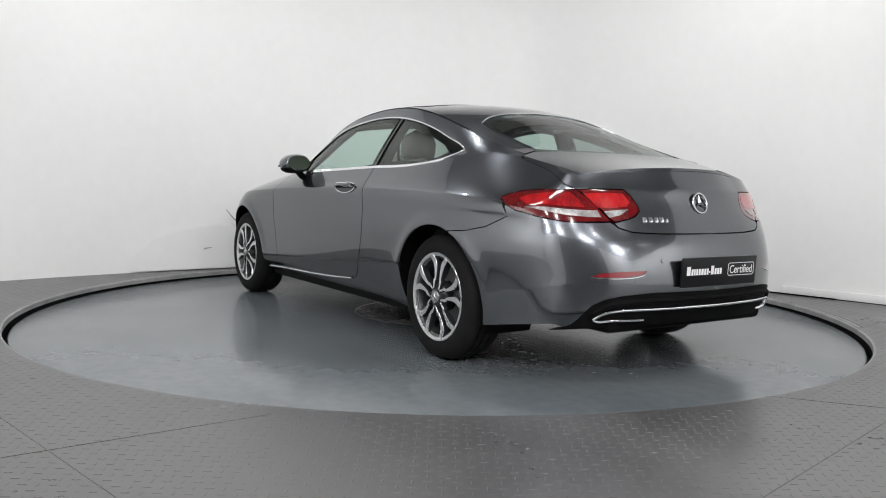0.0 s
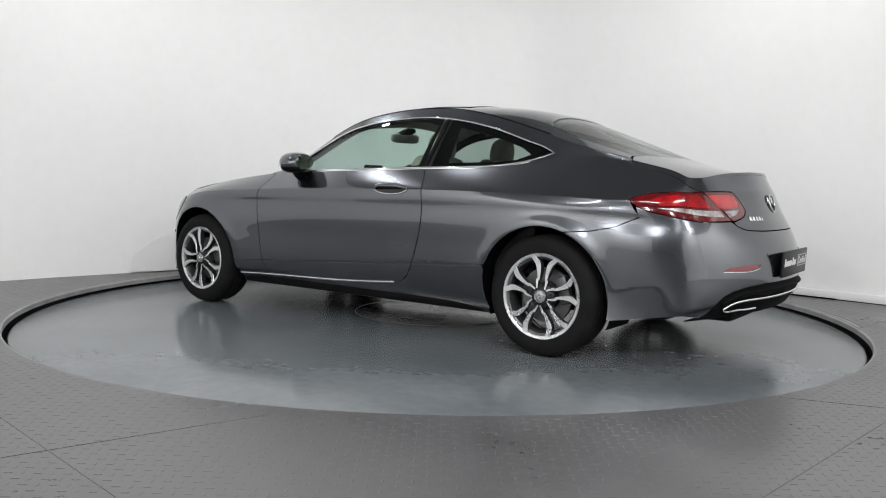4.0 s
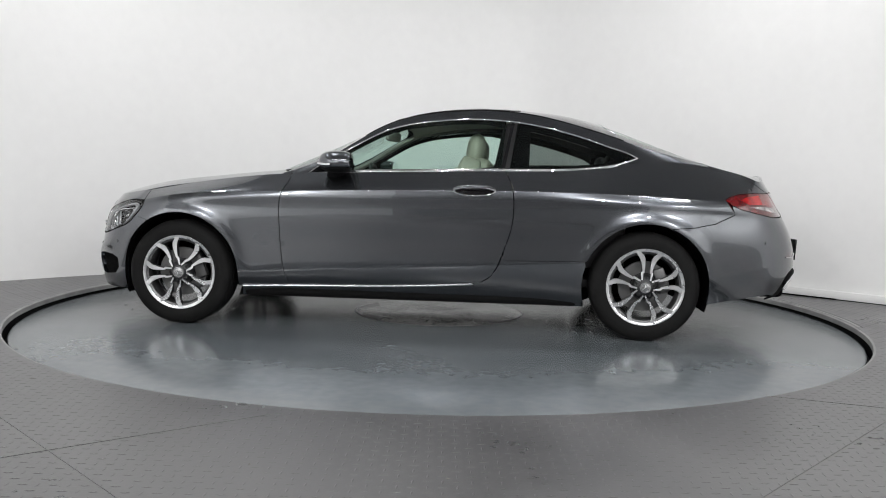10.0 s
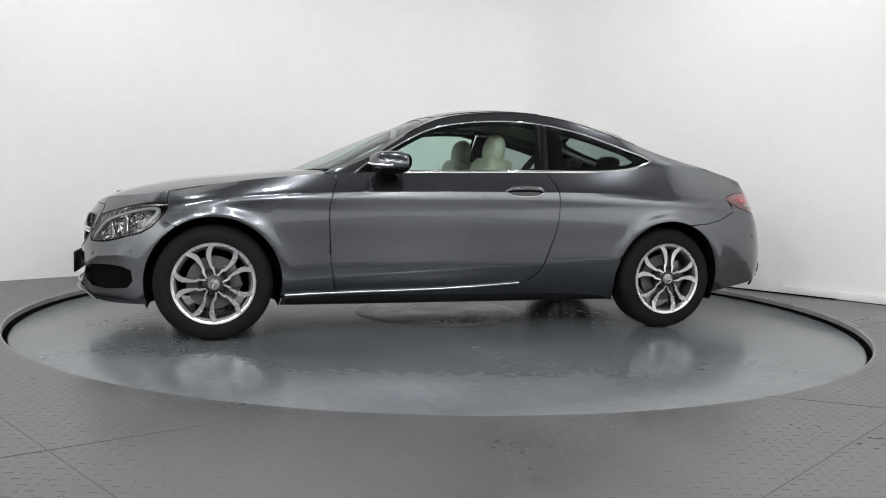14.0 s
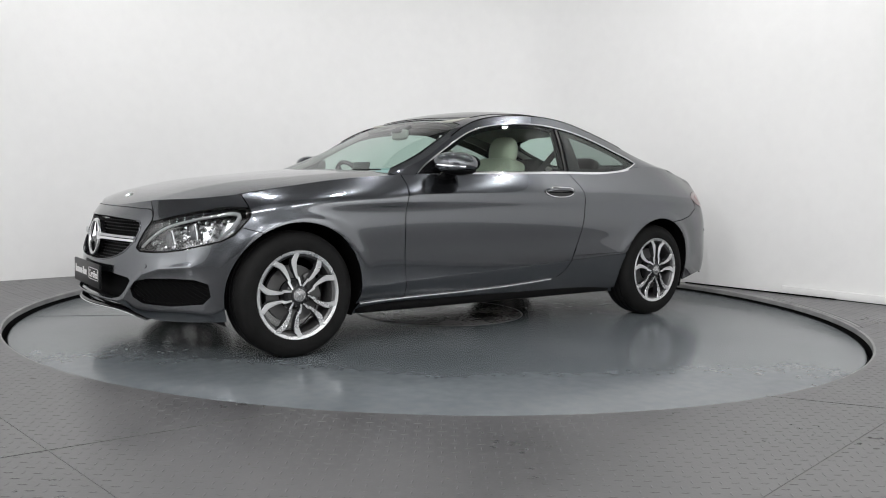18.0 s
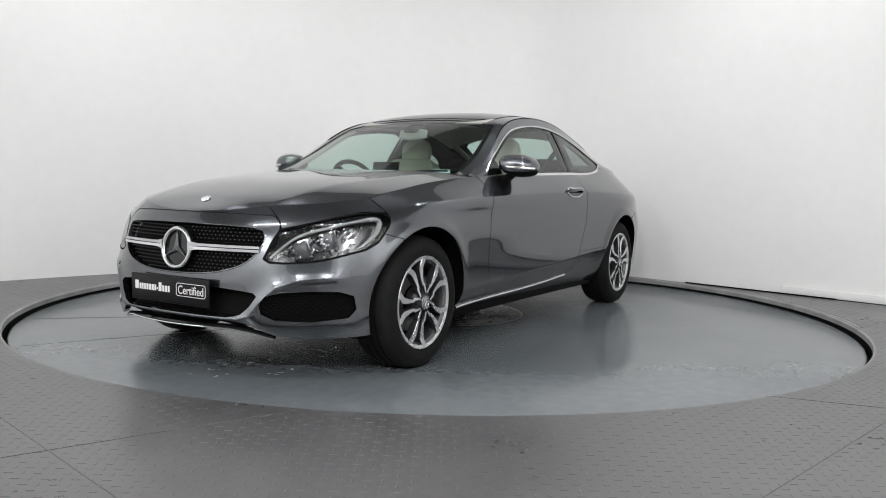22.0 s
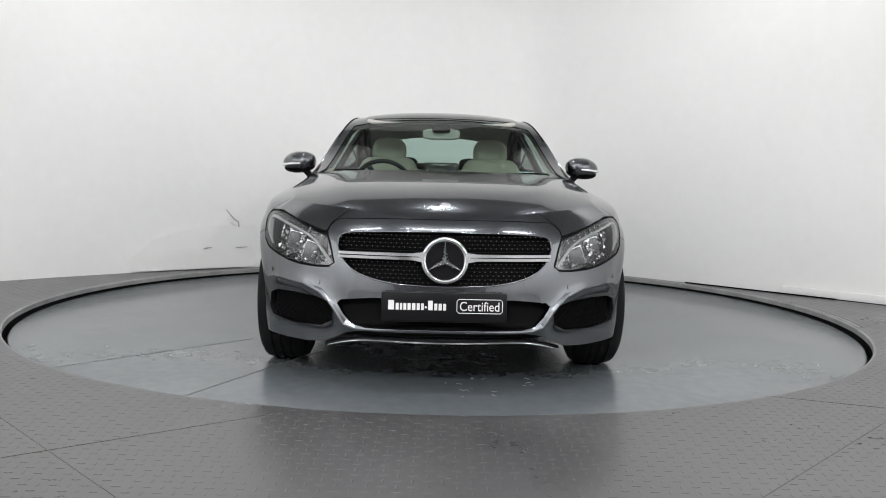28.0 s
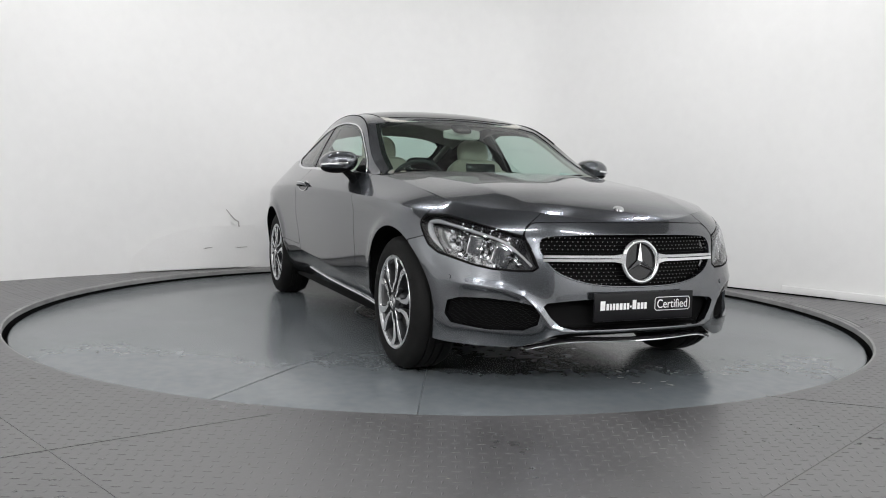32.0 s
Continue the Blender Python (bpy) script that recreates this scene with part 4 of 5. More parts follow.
# shut line of the bonnet over the grille, and a bright strip that stands for the glint over the rear window
p, n = [], []
for y, z in smooth_line([(0.492, 0.722), (0.470, 0.741), (0.42, 0.748), (0.30, 0.751), (0.15, 0.752), (0.0, 0.752)], 24):
    v, nn = front_at(y, min(z, 0.752), 0.0)
    p.append(v), n.append(nn)
for v, nn in list(zip(p, n))[::-1][1:]:
    p.append(Vector((v.x, -v.y, v.z))), n.append(Vector((nn.x, -nn.y, nn.z)))
strip("bonnet_gap", p, n, BLACK, 0.004, 0.0012, 1, False, "dark shut line of the bonnet")
q = np.array(smooth_line([(-1.26, 0.505), (-1.22, 0.45), (-1.185, 0.25), (-1.175, 0.0)], 16))
q = np.vstack([q, q[::-1][1:] * [1, -1]])
strip("rear_window_glint", roof_surface(q) + [0, 0, 0.001], surface_normals(roof_surface, q) * np.sign(surface_normals(roof_surface, q)[:, 2:]), SATIN, 0.005, 0.003, 1, False, "reflected glint over the rear window, built as a thin bright strip")
# lower lip strip in bright metal
bm = bmesh.new()
ys = np.linspace(-0.50, 0.50, 48)
LIP_Z = spline([-0.22, 0.0, 0.22, 0.34, 0.41, 0.47, 0.53], [0.244, 0.244, 0.245, 0.240, 0.228, 0.210, 0.190])
lip = [(2.21 - 0.16 * (abs(y) / 0.5) ** 2.4, y, float(LIP_Z(abs(y)))) for y in ys]
sweep(bm, lip, [(-0.022, -0.003), (-0.022, 0.006), (0.012, 0.010), (0.020, 0.003), (0.020, -0.004)])
part("front_lip", bm, GLOSS_BLACK, car, "gloss black blade along the front apron")
bm = bmesh.new()
sweep(bm, [(x + 0.019, y, z - 0.004) for x, y, z in lip], ring_profile(0.004, 0.0035, 8))
part("lip_strip", bm, CHROME, car, "thin chrome strip on the front blade's edge")
# mesh in the side intakes
for s in (1, -1):
    bm = bmesh.new()
    for k, z in enumerate(np.arange(0.295, 0.41, 0.011)):
        pts = []
        for y in np.linspace(0.485, 0.785, 24):
            q = on_skin("f", y, z)
            if inside(np.array(SIDE_INTAKE), q[None])[0]:
                pts.append(on_body([q], -0.024)[0][0] * [1, s, 1] + [0, 0, 0.004 * (-1) ** (k + len(pts))])
        if len(pts) > 3:
            sweep(bm, pts, [(-0.0025, -0.0015), (0.0025, -0.0015), (0.0025, 0.0015), (-0.0025, 0.0015)])
    part("intake_mesh", bm, BLACK, car, "black intake mesh")

# headlamps: bright light guide, dark brow with small lights, lens blocks among chrome facets
random.seed(11)
for s in (1, -1):
    def inner(pts, depth):
        p, n = on_body(pts, -depth)
        return (p * [1, s, 1], n * [1, s, 1])
    sd = "left" if s > 0 else "right"
    guide = F((0.497, 0.562), (0.523, 0.593), (0.55, 0.624), (0.591, 0.661), (0.635, 0.683), (0.696, 0.706), (0.741, 0.724)) + S((1.784, 0.738), (1.74, 0.744), (1.715, 0.733), (1.727, 0.703), (1.765, 0.66), (1.815, 0.617))
    p, n = inner(guide, 0.012)
    p = smooth_line(p, 40)
    bm = bmesh.new()
    sweep(bm, p, [(-0.007, -0.006), (-0.007, 0.003), (-0.004, 0.006), (0.004, 0.006), (0.007, 0.003), (0.007, -0.006)], smooth_line(n, 40), scale=list(np.interp(np.linspace(0, 1, 40), [0, 0.4, 0.6, 0.72, 0.85, 1], [0.75, 0.85, 0.9, 1.3, 1.7, 0.4])))
    part("light_guide", bm, LAMP_WHITE, car, "white headlamp light guide")
    brow = F((0.512, 0.676), (0.56, 0.690), (0.62, 0.713), (0.68, 0.734)) + S((1.80, 0.754), (1.73, 0.760), (1.70, 0.755), (1.74, 0.752), (1.79, 0.746)) + F((0.738, 0.733), (0.68, 0.711), (0.63, 0.692), (0.58, 0.668), (0.54, 0.635), (0.515, 0.61))
    shell("lamp_brow", [(skin, brow, [], (0.06, 0.1))], GLOSS_BLACK, car, side=sd, out=(1, 0.6, 0), depth=0.003, lift=-0.010, label="gloss black brow of the headlamp")
    for y, z in ((0.54, 0.672), (0.57, 0.684), (0.60, 0.697), (0.63, 0.708), (0.66, 0.717), (0.69, 0.726), (0.72, 0.735)):
        for dy, dz in ((0, 0), (0.006, -0.012)):
            c, nn = inner([on_skin("f", y + dy, z + dz)], 0.007)
            bm = bmesh.new()
            bmesh.ops.create_icosphere(bm, subdivisions=1, radius=random.uniform(0.0035, 0.006), matrix=Matrix.Translation(c[0]))
            part("small_reflector", bm, CHROME, car, smooth=5)
    for (y, z), w, h, tilt in (((0.705, 0.650), 0.058, 0.075, 12), ((0.612, 0.606), 0.070, 0.078, 20)):
        c, nn = inner([on_skin("f", y, z)], 0.045)
        m = Matrix.Translation(c[0]) @ Vector((1, s * 0.35, 0.05)).to_track_quat("Z", "Y").to_matrix().to_4x4() @ pose(0, 0, 0, 0, 0, tilt * s)
        bm = bmesh.new()
        box(bm, m, (w * 1.16, h * 1.14, 0.012), 0.004)
        chamber = part("reflector_bowl", bm, CHROME, car, "chrome headlamp reflector")
        bm = bmesh.new()
        box(bm, m @ pose(0, 0, 0.008), (w, h, 0.016), 0.007)
        part("projector_lens", bm, LENS_DARK, chamber, "dark glass projector lens")
    bm = bmesh.new()
    for k in range(110):
        y, z = random.uniform(0.53, 0.79), random.uniform(0.56, 0.715)
        q = on_skin("f", y, z)
        if not inside(np.array(HEAD), q[None])[0] or z > 0.56 + (y - 0.47) * 0.62:
            continue
        c, nn = inner([q], random.uniform(0.03, 0.05))
        m = Matrix.Translation(c[0]) @ Vector(nn[0]).to_track_quat("Z", "Y").to_matrix().to_4x4() @ pose(0, 0, 0, random.uniform(-30, 30), random.uniform(-30, 30), random.uniform(0, 90))
        r = random.uniform(0.006, 0.016)
        bmesh.ops.create_cone(bm, cap_ends=True, segments=4, radius1=r, radius2=r * 0.3, depth=r * 0.6, matrix=m)
    tagged(part("reflector_facets", bm, CHROME, car, "small chrome facets in the headlamp", smooth=5), kind="stuff")
    edge_p, edge_n = on_body(HEAD, 0.0)
    strip("headlamp_seal", edge_p, edge_n, BLACK, 0.007, 0.002, s, True, "black headlamp seal")
    # bright cores and clear bands of the tail lamps
    for core in (S((-1.965, 0.850), (-2.0, 0.868), (-2.08, 0.880), (-2.150, 0.883), (-2.185, 0.85), (-2.212, 0.815), (-2.1, 0.826), (-2.02, 0.824)),
                 S((-2.185, 0.878), (-2.210, 0.85), (-2.236, 0.816)) + R((0.5, 0.816), (0.425, 0.822), (0.405, 0.842), (0.425, 0.880), (0.5, 0.884))):
        shell("lamp_core", [(skin, core, [], (0.06, 0.1))], RED_BRIGHT, car, side=sd, depth=0.001, lift=0.0012, label="bright red core of the tail lamp")
    for band in (S((-2.01, 0.812), (-2.096, 0.815), (-2.167, 0.807), (-2.226, 0.802), (-2.241, 0.803), (-2.260, 0.774), (-2.234, 0.774), (-2.175, 0.781), (-2.099, 0.797)),
                 R((0.54, 0.800), (0.477, 0.806), (0.420, 0.811), (0.47, 0.784), (0.525, 0.772))):
        shell("reversing_lamp", [(skin, band, [], (0.06, 0.1))], CLEAR_RED, car, side=sd, depth=0.002, lift=0.0015, label="clear ribbed band in the tail lamp")
    line = [on_skin("r", y, z) for y, z in ((0.64, 0.509), (0.58, 0.506), (0.522, 0.507), (0.46, 0.514), (0.43, 0.522))]
    p, n = on_body(line, 0.002)
    strip("reflector_trim", smooth_line(p, 12), smooth_line(n, 12), CHROME, 0.005, 0.003, s, False, "thin chrome line under the reflector")

# rear: badge, model plate bars, apron trim, lip
emblem("rear_emblem", Matrix.Translation(Vector(on_body([on_skin("r", 0.0, 0.84)], 0.006)[0][0])) @ pose(0, 0, 0, 0, 15, 0) @ Matrix(((0, 0, -1, 0), (-1, 0, 0, 0), (0, 1, 0, 0), (0, 0, 0, 1))), 0.048, EMBLEM, car, 0.010)
yb = 0.375
for w, h in ((0.026, 0.024), (0.024, 0.024), (0.024, 0.024), (0.024, 0.024), (0.018, 0.018)):
    c, nn = on_body([on_skin("r", yb - w / 2, 0.752 + h / 2)], 0.002)
    bm = bmesh.new()
    t = Matrix.Translation(c[0]) @ Vector(nn[0]).to_track_quat("Z", "Y").to_matrix().to_4x4()
    box(bm, t, (w * 0.8, h, 0.005), 0.0015)
    part("model_badge", bm, CHROME, car, "small chrome badge bar")
    yb -= w + 0.006
bm = bmesh.new()
lip_u = np.linspace(15.3, NU - 1, 30)
p = skin(np.c_[lip_u, np.full(30, 7.0)])
full_lip = np.vstack([p, p[::-1][1:] * [1, -1, 1]])
sweep(bm, full_lip + [0.006, 0, -0.002], [(-0.010, -0.006), (-0.004, 0.007), (0.006, 0.007), (0.012, -0.006)], scale=list(np.clip(np.minimum(np.arange(59), 58 - np.arange(59)) / 12, 0.05, 1)))
part("boot_lip", bm, PAINT, car, "raised spoiler lip on the boot lid")
trim_pts = [on_skin("r", y, z) for y, z in ((0.0, 0.373), (0.225, 0.373), (0.378, 0.371), (0.50, 0.367), (0.56, 0.358), (0.598, 0.340), (0.616, 0.322))]
p, n = on_body(trim_pts, 0.006)
p, n = smooth_line(p, 30), smooth_line(n, 30)
p, n = np.vstack([p[::-1], p[1:] * [1, -1, 1]]), np.vstack([n[::-1], n[1:] * [1, -1, 1]])
strip("rear_trim", p, n, CHROME, 0.013, 0.006, 1, False, "chrome strip across the rear apron")
ridge = [on_skin("r", y, z) for y, z in ((0.0, 0.412), (0.225, 0.411), (0.378, 0.408), (0.50, 0.400), (0.58, 0.378), (0.62, 0.345))]
p, n = on_body(ridge, 0.0)
p, n = smooth_line(p, 24), smooth_line(n, 24)
p, n = np.vstack([p[::-1], p[1:] * [1, -1, 1]]), np.vstack([n[::-1], n[1:] * [1, -1, 1]])
strip("apron_ridge", p, n, BLACK, 0.022, 0.010, 1, False, "moulded ridge of the rear apron")
for s in (1, -1):
    tip = [on_skin("r", y, z) for y, z in ((0.40, 0.322), (0.486, 0.319), (0.56, 0.316), (0.600, 0.313), (0.616, 0.320))]
    p, n = on_body(tip, 0.006)
    strip("exhaust_trim", smooth_line(p, 14), smooth_line(n, 14), CHROME, 0.011, 0.006, s, False, "chrome exhaust trim")
    for kind, a, z in (("r", 0.33, 0.585), ("s", -2.13, 0.60), ("f", 0.545, 0.47), ("s", 1.865, 0.50)):
        c, nn = on_body([on_skin(kind, a, z)], 0.001)
        c, nn = c[0] * [1, s, 1], nn[0] * [1, s, 1]
        bm = bmesh.new()
        bmesh.ops.create_cone(bm, cap_ends=True, segments=16, radius1=0.010, radius2=0.009, depth=0.004, matrix=Matrix.Translation(c) @ Vector(nn).to_track_quat("Z", "Y").to_matrix().to_4x4())
        part("parking_sensor", bm, PAINT, car)


# ---- plates ----
def plate(name, m, w, h):
    """Black show plate; local x runs along the writing, y up, z to the viewer."""
    bm = bmesh.new()
    box(bm, Matrix(), (w, h, 0.012), 0.004)
    base = part(name, bm, PLATE_BLACK, car, "black show plate with white lettering")
    base.matrix_local = m
    x = -w * 0.45
    for k, bw in enumerate((0.030, 0.016, 0.012, 0.015, 0.016, 0.018, 0.016, 0.014, 0.010, 0.024, 0.016, 0.017, 0.015)):
        hh = 0.040 if k in (0, 9) else 0.008 if k == 8 else 0.028
        bm = bmesh.new()
        box(bm, pose(x + bw / 2, -0.012 + hh / 2 if k != 8 else 0.0, 0.0068), (bw * 0.8, hh, 0.0012))
        part("lettering_bar", bm, WHITE_TEXT, base)
        x += bw + 0.0022
    cu = bpy.data.curves.new("word", "FONT")
    cu.body, cu.size, cu.extrude, cu.align_x = "Certified", 0.055, 0.0006, "CENTER"
    tx = new("word", cu)
    bpy.context.view_layer.update()
    me = bpy.data.meshes.new_from_object(tx.evaluated_get(bpy.context.evaluated_depsgraph_get()))
    bpy.data.objects.remove(tx)
    cx0, cx1 = min(v.co.x for v in me.vertices), max(v.co.x for v in me.vertices)
    fit = 0.165 / (cx1 - cx0)
    me.transform(Matrix.Translation((0.148, -0.012, 0.0068)) @ Matrix.Diagonal((fit, 1.0, 1, 1)))
    me.materials.append(WHITE_TEXT)
    word = new("lettering", me)
    word.parent = base
    tagged(word, "white word Certified")
    bm = bmesh.new()
    loop = [(0.148 + 0.095 * sx - (0.008 * sx if k % 2 else 0), 0.007 + 0.029 * sy - (0 if k % 2 else 0.008 * sy), 0.0066) for sx, sy, k in ((1, -1, 0), (1, 1, 0), (1, 1, 1), (-1, 1, 1), (-1, 1, 0), (-1, -1, 0), (-1, -1, 1), (1, -1, 1))]
    sweep(bm, loop, [(-0.0014, -0.0006), (-0.0014, 0.0006), (0.0014, 0.0006), (0.0014, -0.0006)], [(0, 0, 1)] * 8, True)
    part("word_border", bm, WHITE_TEXT, base, "thin white border round the word")
    return base


plate("front_plate", pose(2.222, 0, 0.392, 90, 0, 90) @ pose(0, 0, 0, 0, 0, 0), 0.525, 0.125)
plate("rear_plate", pose(-2.475, 0, 0.532, 90, 0, -90) @ pose(0, 0, 0, 3, 0, 0), 0.53, 0.135)

# ---- inside the car ----


def rounded(bm, m, size, bevel, taper=1.0, bend=0.0):
    """A soft box; taper narrows its top, bend bows it forward."""
    r = bmesh.ops.create_cube(bm, size=1.0)
    verts = r["verts"]
    bmesh.ops.bevel(bm, geom=list({e for v in verts for e in v.link_edges}), offset=bevel, segments=4, affect="EDGES", profile=0.5)
    for v in bm.verts:
        x, y, z = v.co
        k = 1 + (taper - 1) * (z + 0.5)
        v.co = m @ Vector((x * size[0] + bend * (1 - 4 * z * z), y * size[1] * k, z * size[2]))


def seat(x, y, label):
    bm = bmesh.new()
    rounded(bm, pose(x, y, 0.50, 0, -6, 0), (0.50, 0.50, 0.16), 0.16)
    base = part("front_seat", bm, CREAM, car, label, smooth=60)
    bm = bmesh.new()
    rounded(bm, pose(x - 0.30, y, 0.80, 0, -17, 0), (0.15, 0.48, 0.58), 0.18, 0.86)
    part("seat_back", bm, CREAM, base, smooth=60)
    for s in (1, -1):
        bm = bmesh.new()
        rounded(bm, pose(x - 0.27, y + s * 0.19, 0.78, 0, -17, 0), (0.18, 0.10, 0.46), 0.22, 0.8)
        part("seat_bolster", bm, CREAM, base, smooth=60)
    bm = bmesh.new()
    bmesh.ops.create_uvsphere(bm, u_segments=28, v_segments=18, radius=1.0)
    for v in bm.verts:
        a, b, c = v.co
        c2 = math.copysign(abs(c) ** 0.8, c)
        v.co = pose(x - 0.40, y, 1.135, 0, -8, 0) @ Vector((a * 0.062, math.copysign(abs(b) ** 0.7, b) * 0.125, c2 * 0.105))
    part("headrest", bm, CREAM, base, smooth=60)
    bm = bmesh.new()
    rounded(bm, pose(x - 0.43, y, 0.98, 0, -15, 0), (0.10, 0.30, 0.20), 0.2, 0.9)
    part("shoulder_bolster", bm, CREAM, base, smooth=60)


seat(0.02, 0.37, "cream leather front seat")
seat(0.02, -0.37, "cream leather front seat behind the steering wheel")
bm = bmesh.new()
rounded(bm, pose(-0.85, 0, 0.48), (0.50, 1.10, 0.16), 0.14)
rear = part("rear_bench", bm, CREAM, car, "cream leather rear bench", smooth=60)
for s in (1, -1):
    bm = bmesh.new()
    rounded(bm, pose(-1.13, s * 0.29, 0.76, 0, -24, 0), (0.14, 0.52, 0.54), 0.18, 0.9)
    part("rear_backrest", bm, CREAM, rear, smooth=60)
    bm = bmesh.new()
    rounded(bm, pose(-1.26, s * 0.30, 1.065, 0, -18, 0), (0.09, 0.25, 0.12), 0.3)
    part("rear_headrest", bm, TRIM_DARK, rear, "dark rear headrest", smooth=60)
# dashboard
bm = bmesh.new()
prof = [(0.50, 0.70), (0.46, 0.80), (0.47, 0.90), (0.52, 0.945), (0.62, 0.955), (0.74, 0.945), (0.93, 0.925), (0.93, 0.70)]
ys = np.linspace(-0.72, 0.72, 17)
rings = [[bm.verts.new((x - 0.10 * (abs(y) / 0.72) ** 3 + (0 if x < 0.6 else -0.12 * (abs(y) / 0.72) ** 2), y, z + (0.018 * math.exp(-((y + 0.37) / 0.18) ** 2) if 0.9 <= z else 0))) for x, z in prof] for y in ys]
for a, b in zip(rings, rings[1:]):
    for k in range(len(prof)):
        bm.faces.new((a[k], a[(k + 1) % len(prof)], b[(k + 1) % len(prof)], b[k]))
bm.faces.new(rings[0]), bm.faces.new(rings[-1])
part("dashboard", bm, TRIM_DARK, car, "dark soft dashboard", smooth=50)
bm = bmesh.new()
box(bm, pose(0.535, 0.0, 0.985, 0, -12, 0), (0.012, 0.20, 0.11), 0.005)
part("centre_screen", bm, GLOSS_BLACK, car, "dark centre screen")
# steering wheel
m = pose(0.37, -0.37, 0.875, 0, -66, 0)
bm = bmesh.new()
sweep(bm, [m @ Vector((0.185 * math.cos(2 * math.pi * k / 40), 0.185 * math.sin(2 * math.pi * k / 40), 0)) for k in range(40)], ring_profile(0.015, 0.015, 8), [m.to_3x3() @ Vector((0, 0, 1))] * 40, True)
sw = part("steering_wheel", bm, TRIM_DARK, car, "black leather steering wheel", smooth=60)
bm = bmesh.new()
rounded(bm, m @ pose(0, 0, -0.01), (0.14, 0.15, 0.05), 0.2)
part("steering_hub", bm, TRIM_DARK, sw, smooth=60)
for a in (90, 210, 330):
    bm = bmesh.new()
    box(bm, m @ pose(0, 0, 0, 0, 0, a) @ pose(0.12, 0, -0.005), (0.12, 0.035, 0.014), 0.004)
    part("steering_spoke", bm, SATIN, sw)
# headliner, pillars inside, parcel shelf, door cards
liner_out = [(x, float(EDGE_Y(x)) - 0.03) for x in np.linspace(0.16, -1.2, 30)] + [(-1.2, 0.0), (0.12, 0.0)]
shell("headliner", [(roof_surface, liner_out, [], (0.08, 0.08))], LINER, car, side="both", out=(0, 0, -1), depth=0.0, lift=0.035, label="pale grey headliner")
for s in (1, -1):
    for pts, nm in (([(0.74, 0.69), (0.5, 0.655), (0.30, 0.61), (0.14, 0.575)], "a_pillar_cover"), ([(-1.74, 0.56), (-1.5, 0.555), (-1.3, 0.54), (-1.15, 0.53)], "c_pillar_cover")):
        bm = bmesh.new()
        p = roof_surface(np.array(pts)) * [1, s, 1]
        sweep(bm, smooth_line(p + [0, -0.012 * s, -0.026], 14), ring_profile(0.026, 0.018, 8), [(0, 0.3 * s, 1)] * 14)
        part(nm, bm, LINER, car, "pale inner pillar cover")
    bm = bmesh.new()
    q = np.array([(-0.58 - 0.18 * (z - 1.0), z) for z in np.linspace(0.98, 1.30, 8)])
    p, n = on_cabin(q, -0.035)
    sweep(bm, p * [1, s, 1], ring_profile(0.055, 0.018, 8), n * [1, s, 1])
    part("b_pillar_cover", bm, TRIM_DARK, car, "dark inner door pillar")
    bm = bmesh.new()
    box(bm, pose(0.07, s * 0.765, 0.66), (1.28, 0.05, 0.58), 0.02)
    part("door_card", bm, TRIM_DARK, car, "dark door lining")
    bm = bmesh.new()
    box(bm, pose(-0.95, s * 0.735, 0.70), (0.72, 0.06, 0.56), 0.02)
    part("rear_side_lining", bm, TRIM_DARK, car, "dark rear side lining")
    # belt strap of the front seat
    bm = bmesh.new()
    sweep(bm, [(-0.62, s * 0.66, 1.16), (-0.52, s * 0.60, 1.02), (-0.42, s * 0.56, 0.85)], [(-0.022, -0.001), (0.022, -0.001), (0.022, 0.001), (-0.022, 0.001)], [(0, s, 0.2)] * 3)
    part("seat_belt", bm, TRIM_DARK, car, "dark seat belt")
bm = bmesh.new()
box(bm, pose(-1.52, 0, 1.0, 0, 0, 0), (0.52, 1.16, 0.03), 0.01)
part("parcel_shelf", bm, TRIM_DARK, car, "dark parcel shelf")
bm = bmesh.new()
box(bm, pose(-0.3, 0, 0.32), (1.9, 1.45, 0.05), 0.01)
part("carpet", bm, TRIM_DARK, car, "dark carpet")
bm = bmesh.new()
box(bm, pose(0.08, 0, 0.50), (0.9, 0.20, 0.30), 0.03)
part("centre_console", bm, TRIM_DARK, car, "dark centre console")
bm = bmesh.new()
box(bm, pose(1.0, 0, 0.62), (0.06, 1.42, 0.62), 0.02)
part("front_bulkhead", bm, BLACK, car, "black bulkhead")
bm = bmesh.new()
box(bm, pose(-1.78, 0, 0.66), (0.05, 1.1, 0.6), 0.02)
part("rear_bulkhead", bm, BLACK, car, "black bulkhead")
# interior mirror and sensor housing
bm = bmesh.new()
rounded(bm, pose(0.225, 0.0, 1.232, 0, -8, -12), (0.035, 0.245, 0.068), 0.25)
im = part("inside_mirror", bm, LINER, car, "pale inside mirror", smooth=60)
bm = bmesh.new()
sweep(bm, [(0.232, 0, 1.235), (0.222, 0, 1.255), (0.205, 0, 1.272)], ring_profile(0.012, 0.012, 8))
part("mirror_stem", bm, BLACK, im)
bm = bmesh.new()
rounded(bm, pose(0.215, 0.0, 1.272, 0, 22, 0), (0.12, 0.12, 0.03), 0.25)
part("sensor_housing", bm, BLACK, car, "black sensor housing at the windscreen")
for s in (1, -1):
    bm = bmesh.new()
    rounded(bm, pose(0.07, s * 0.33, 1.322, 0, 14, 0), (0.16, 0.34, 0.016), 0.2)
    part("sun_visor", bm, LINER, car, "pale sun visor", smooth=60)
bm = bmesh.new()
box(bm, pose(0.70, 0.52, 0.965, 0, -30, 20), (0.003, 0.10, 0.06))
part("notice_card", bm, CARD, car, "small pale green card behind the windscreen")

# ---- wheels ----


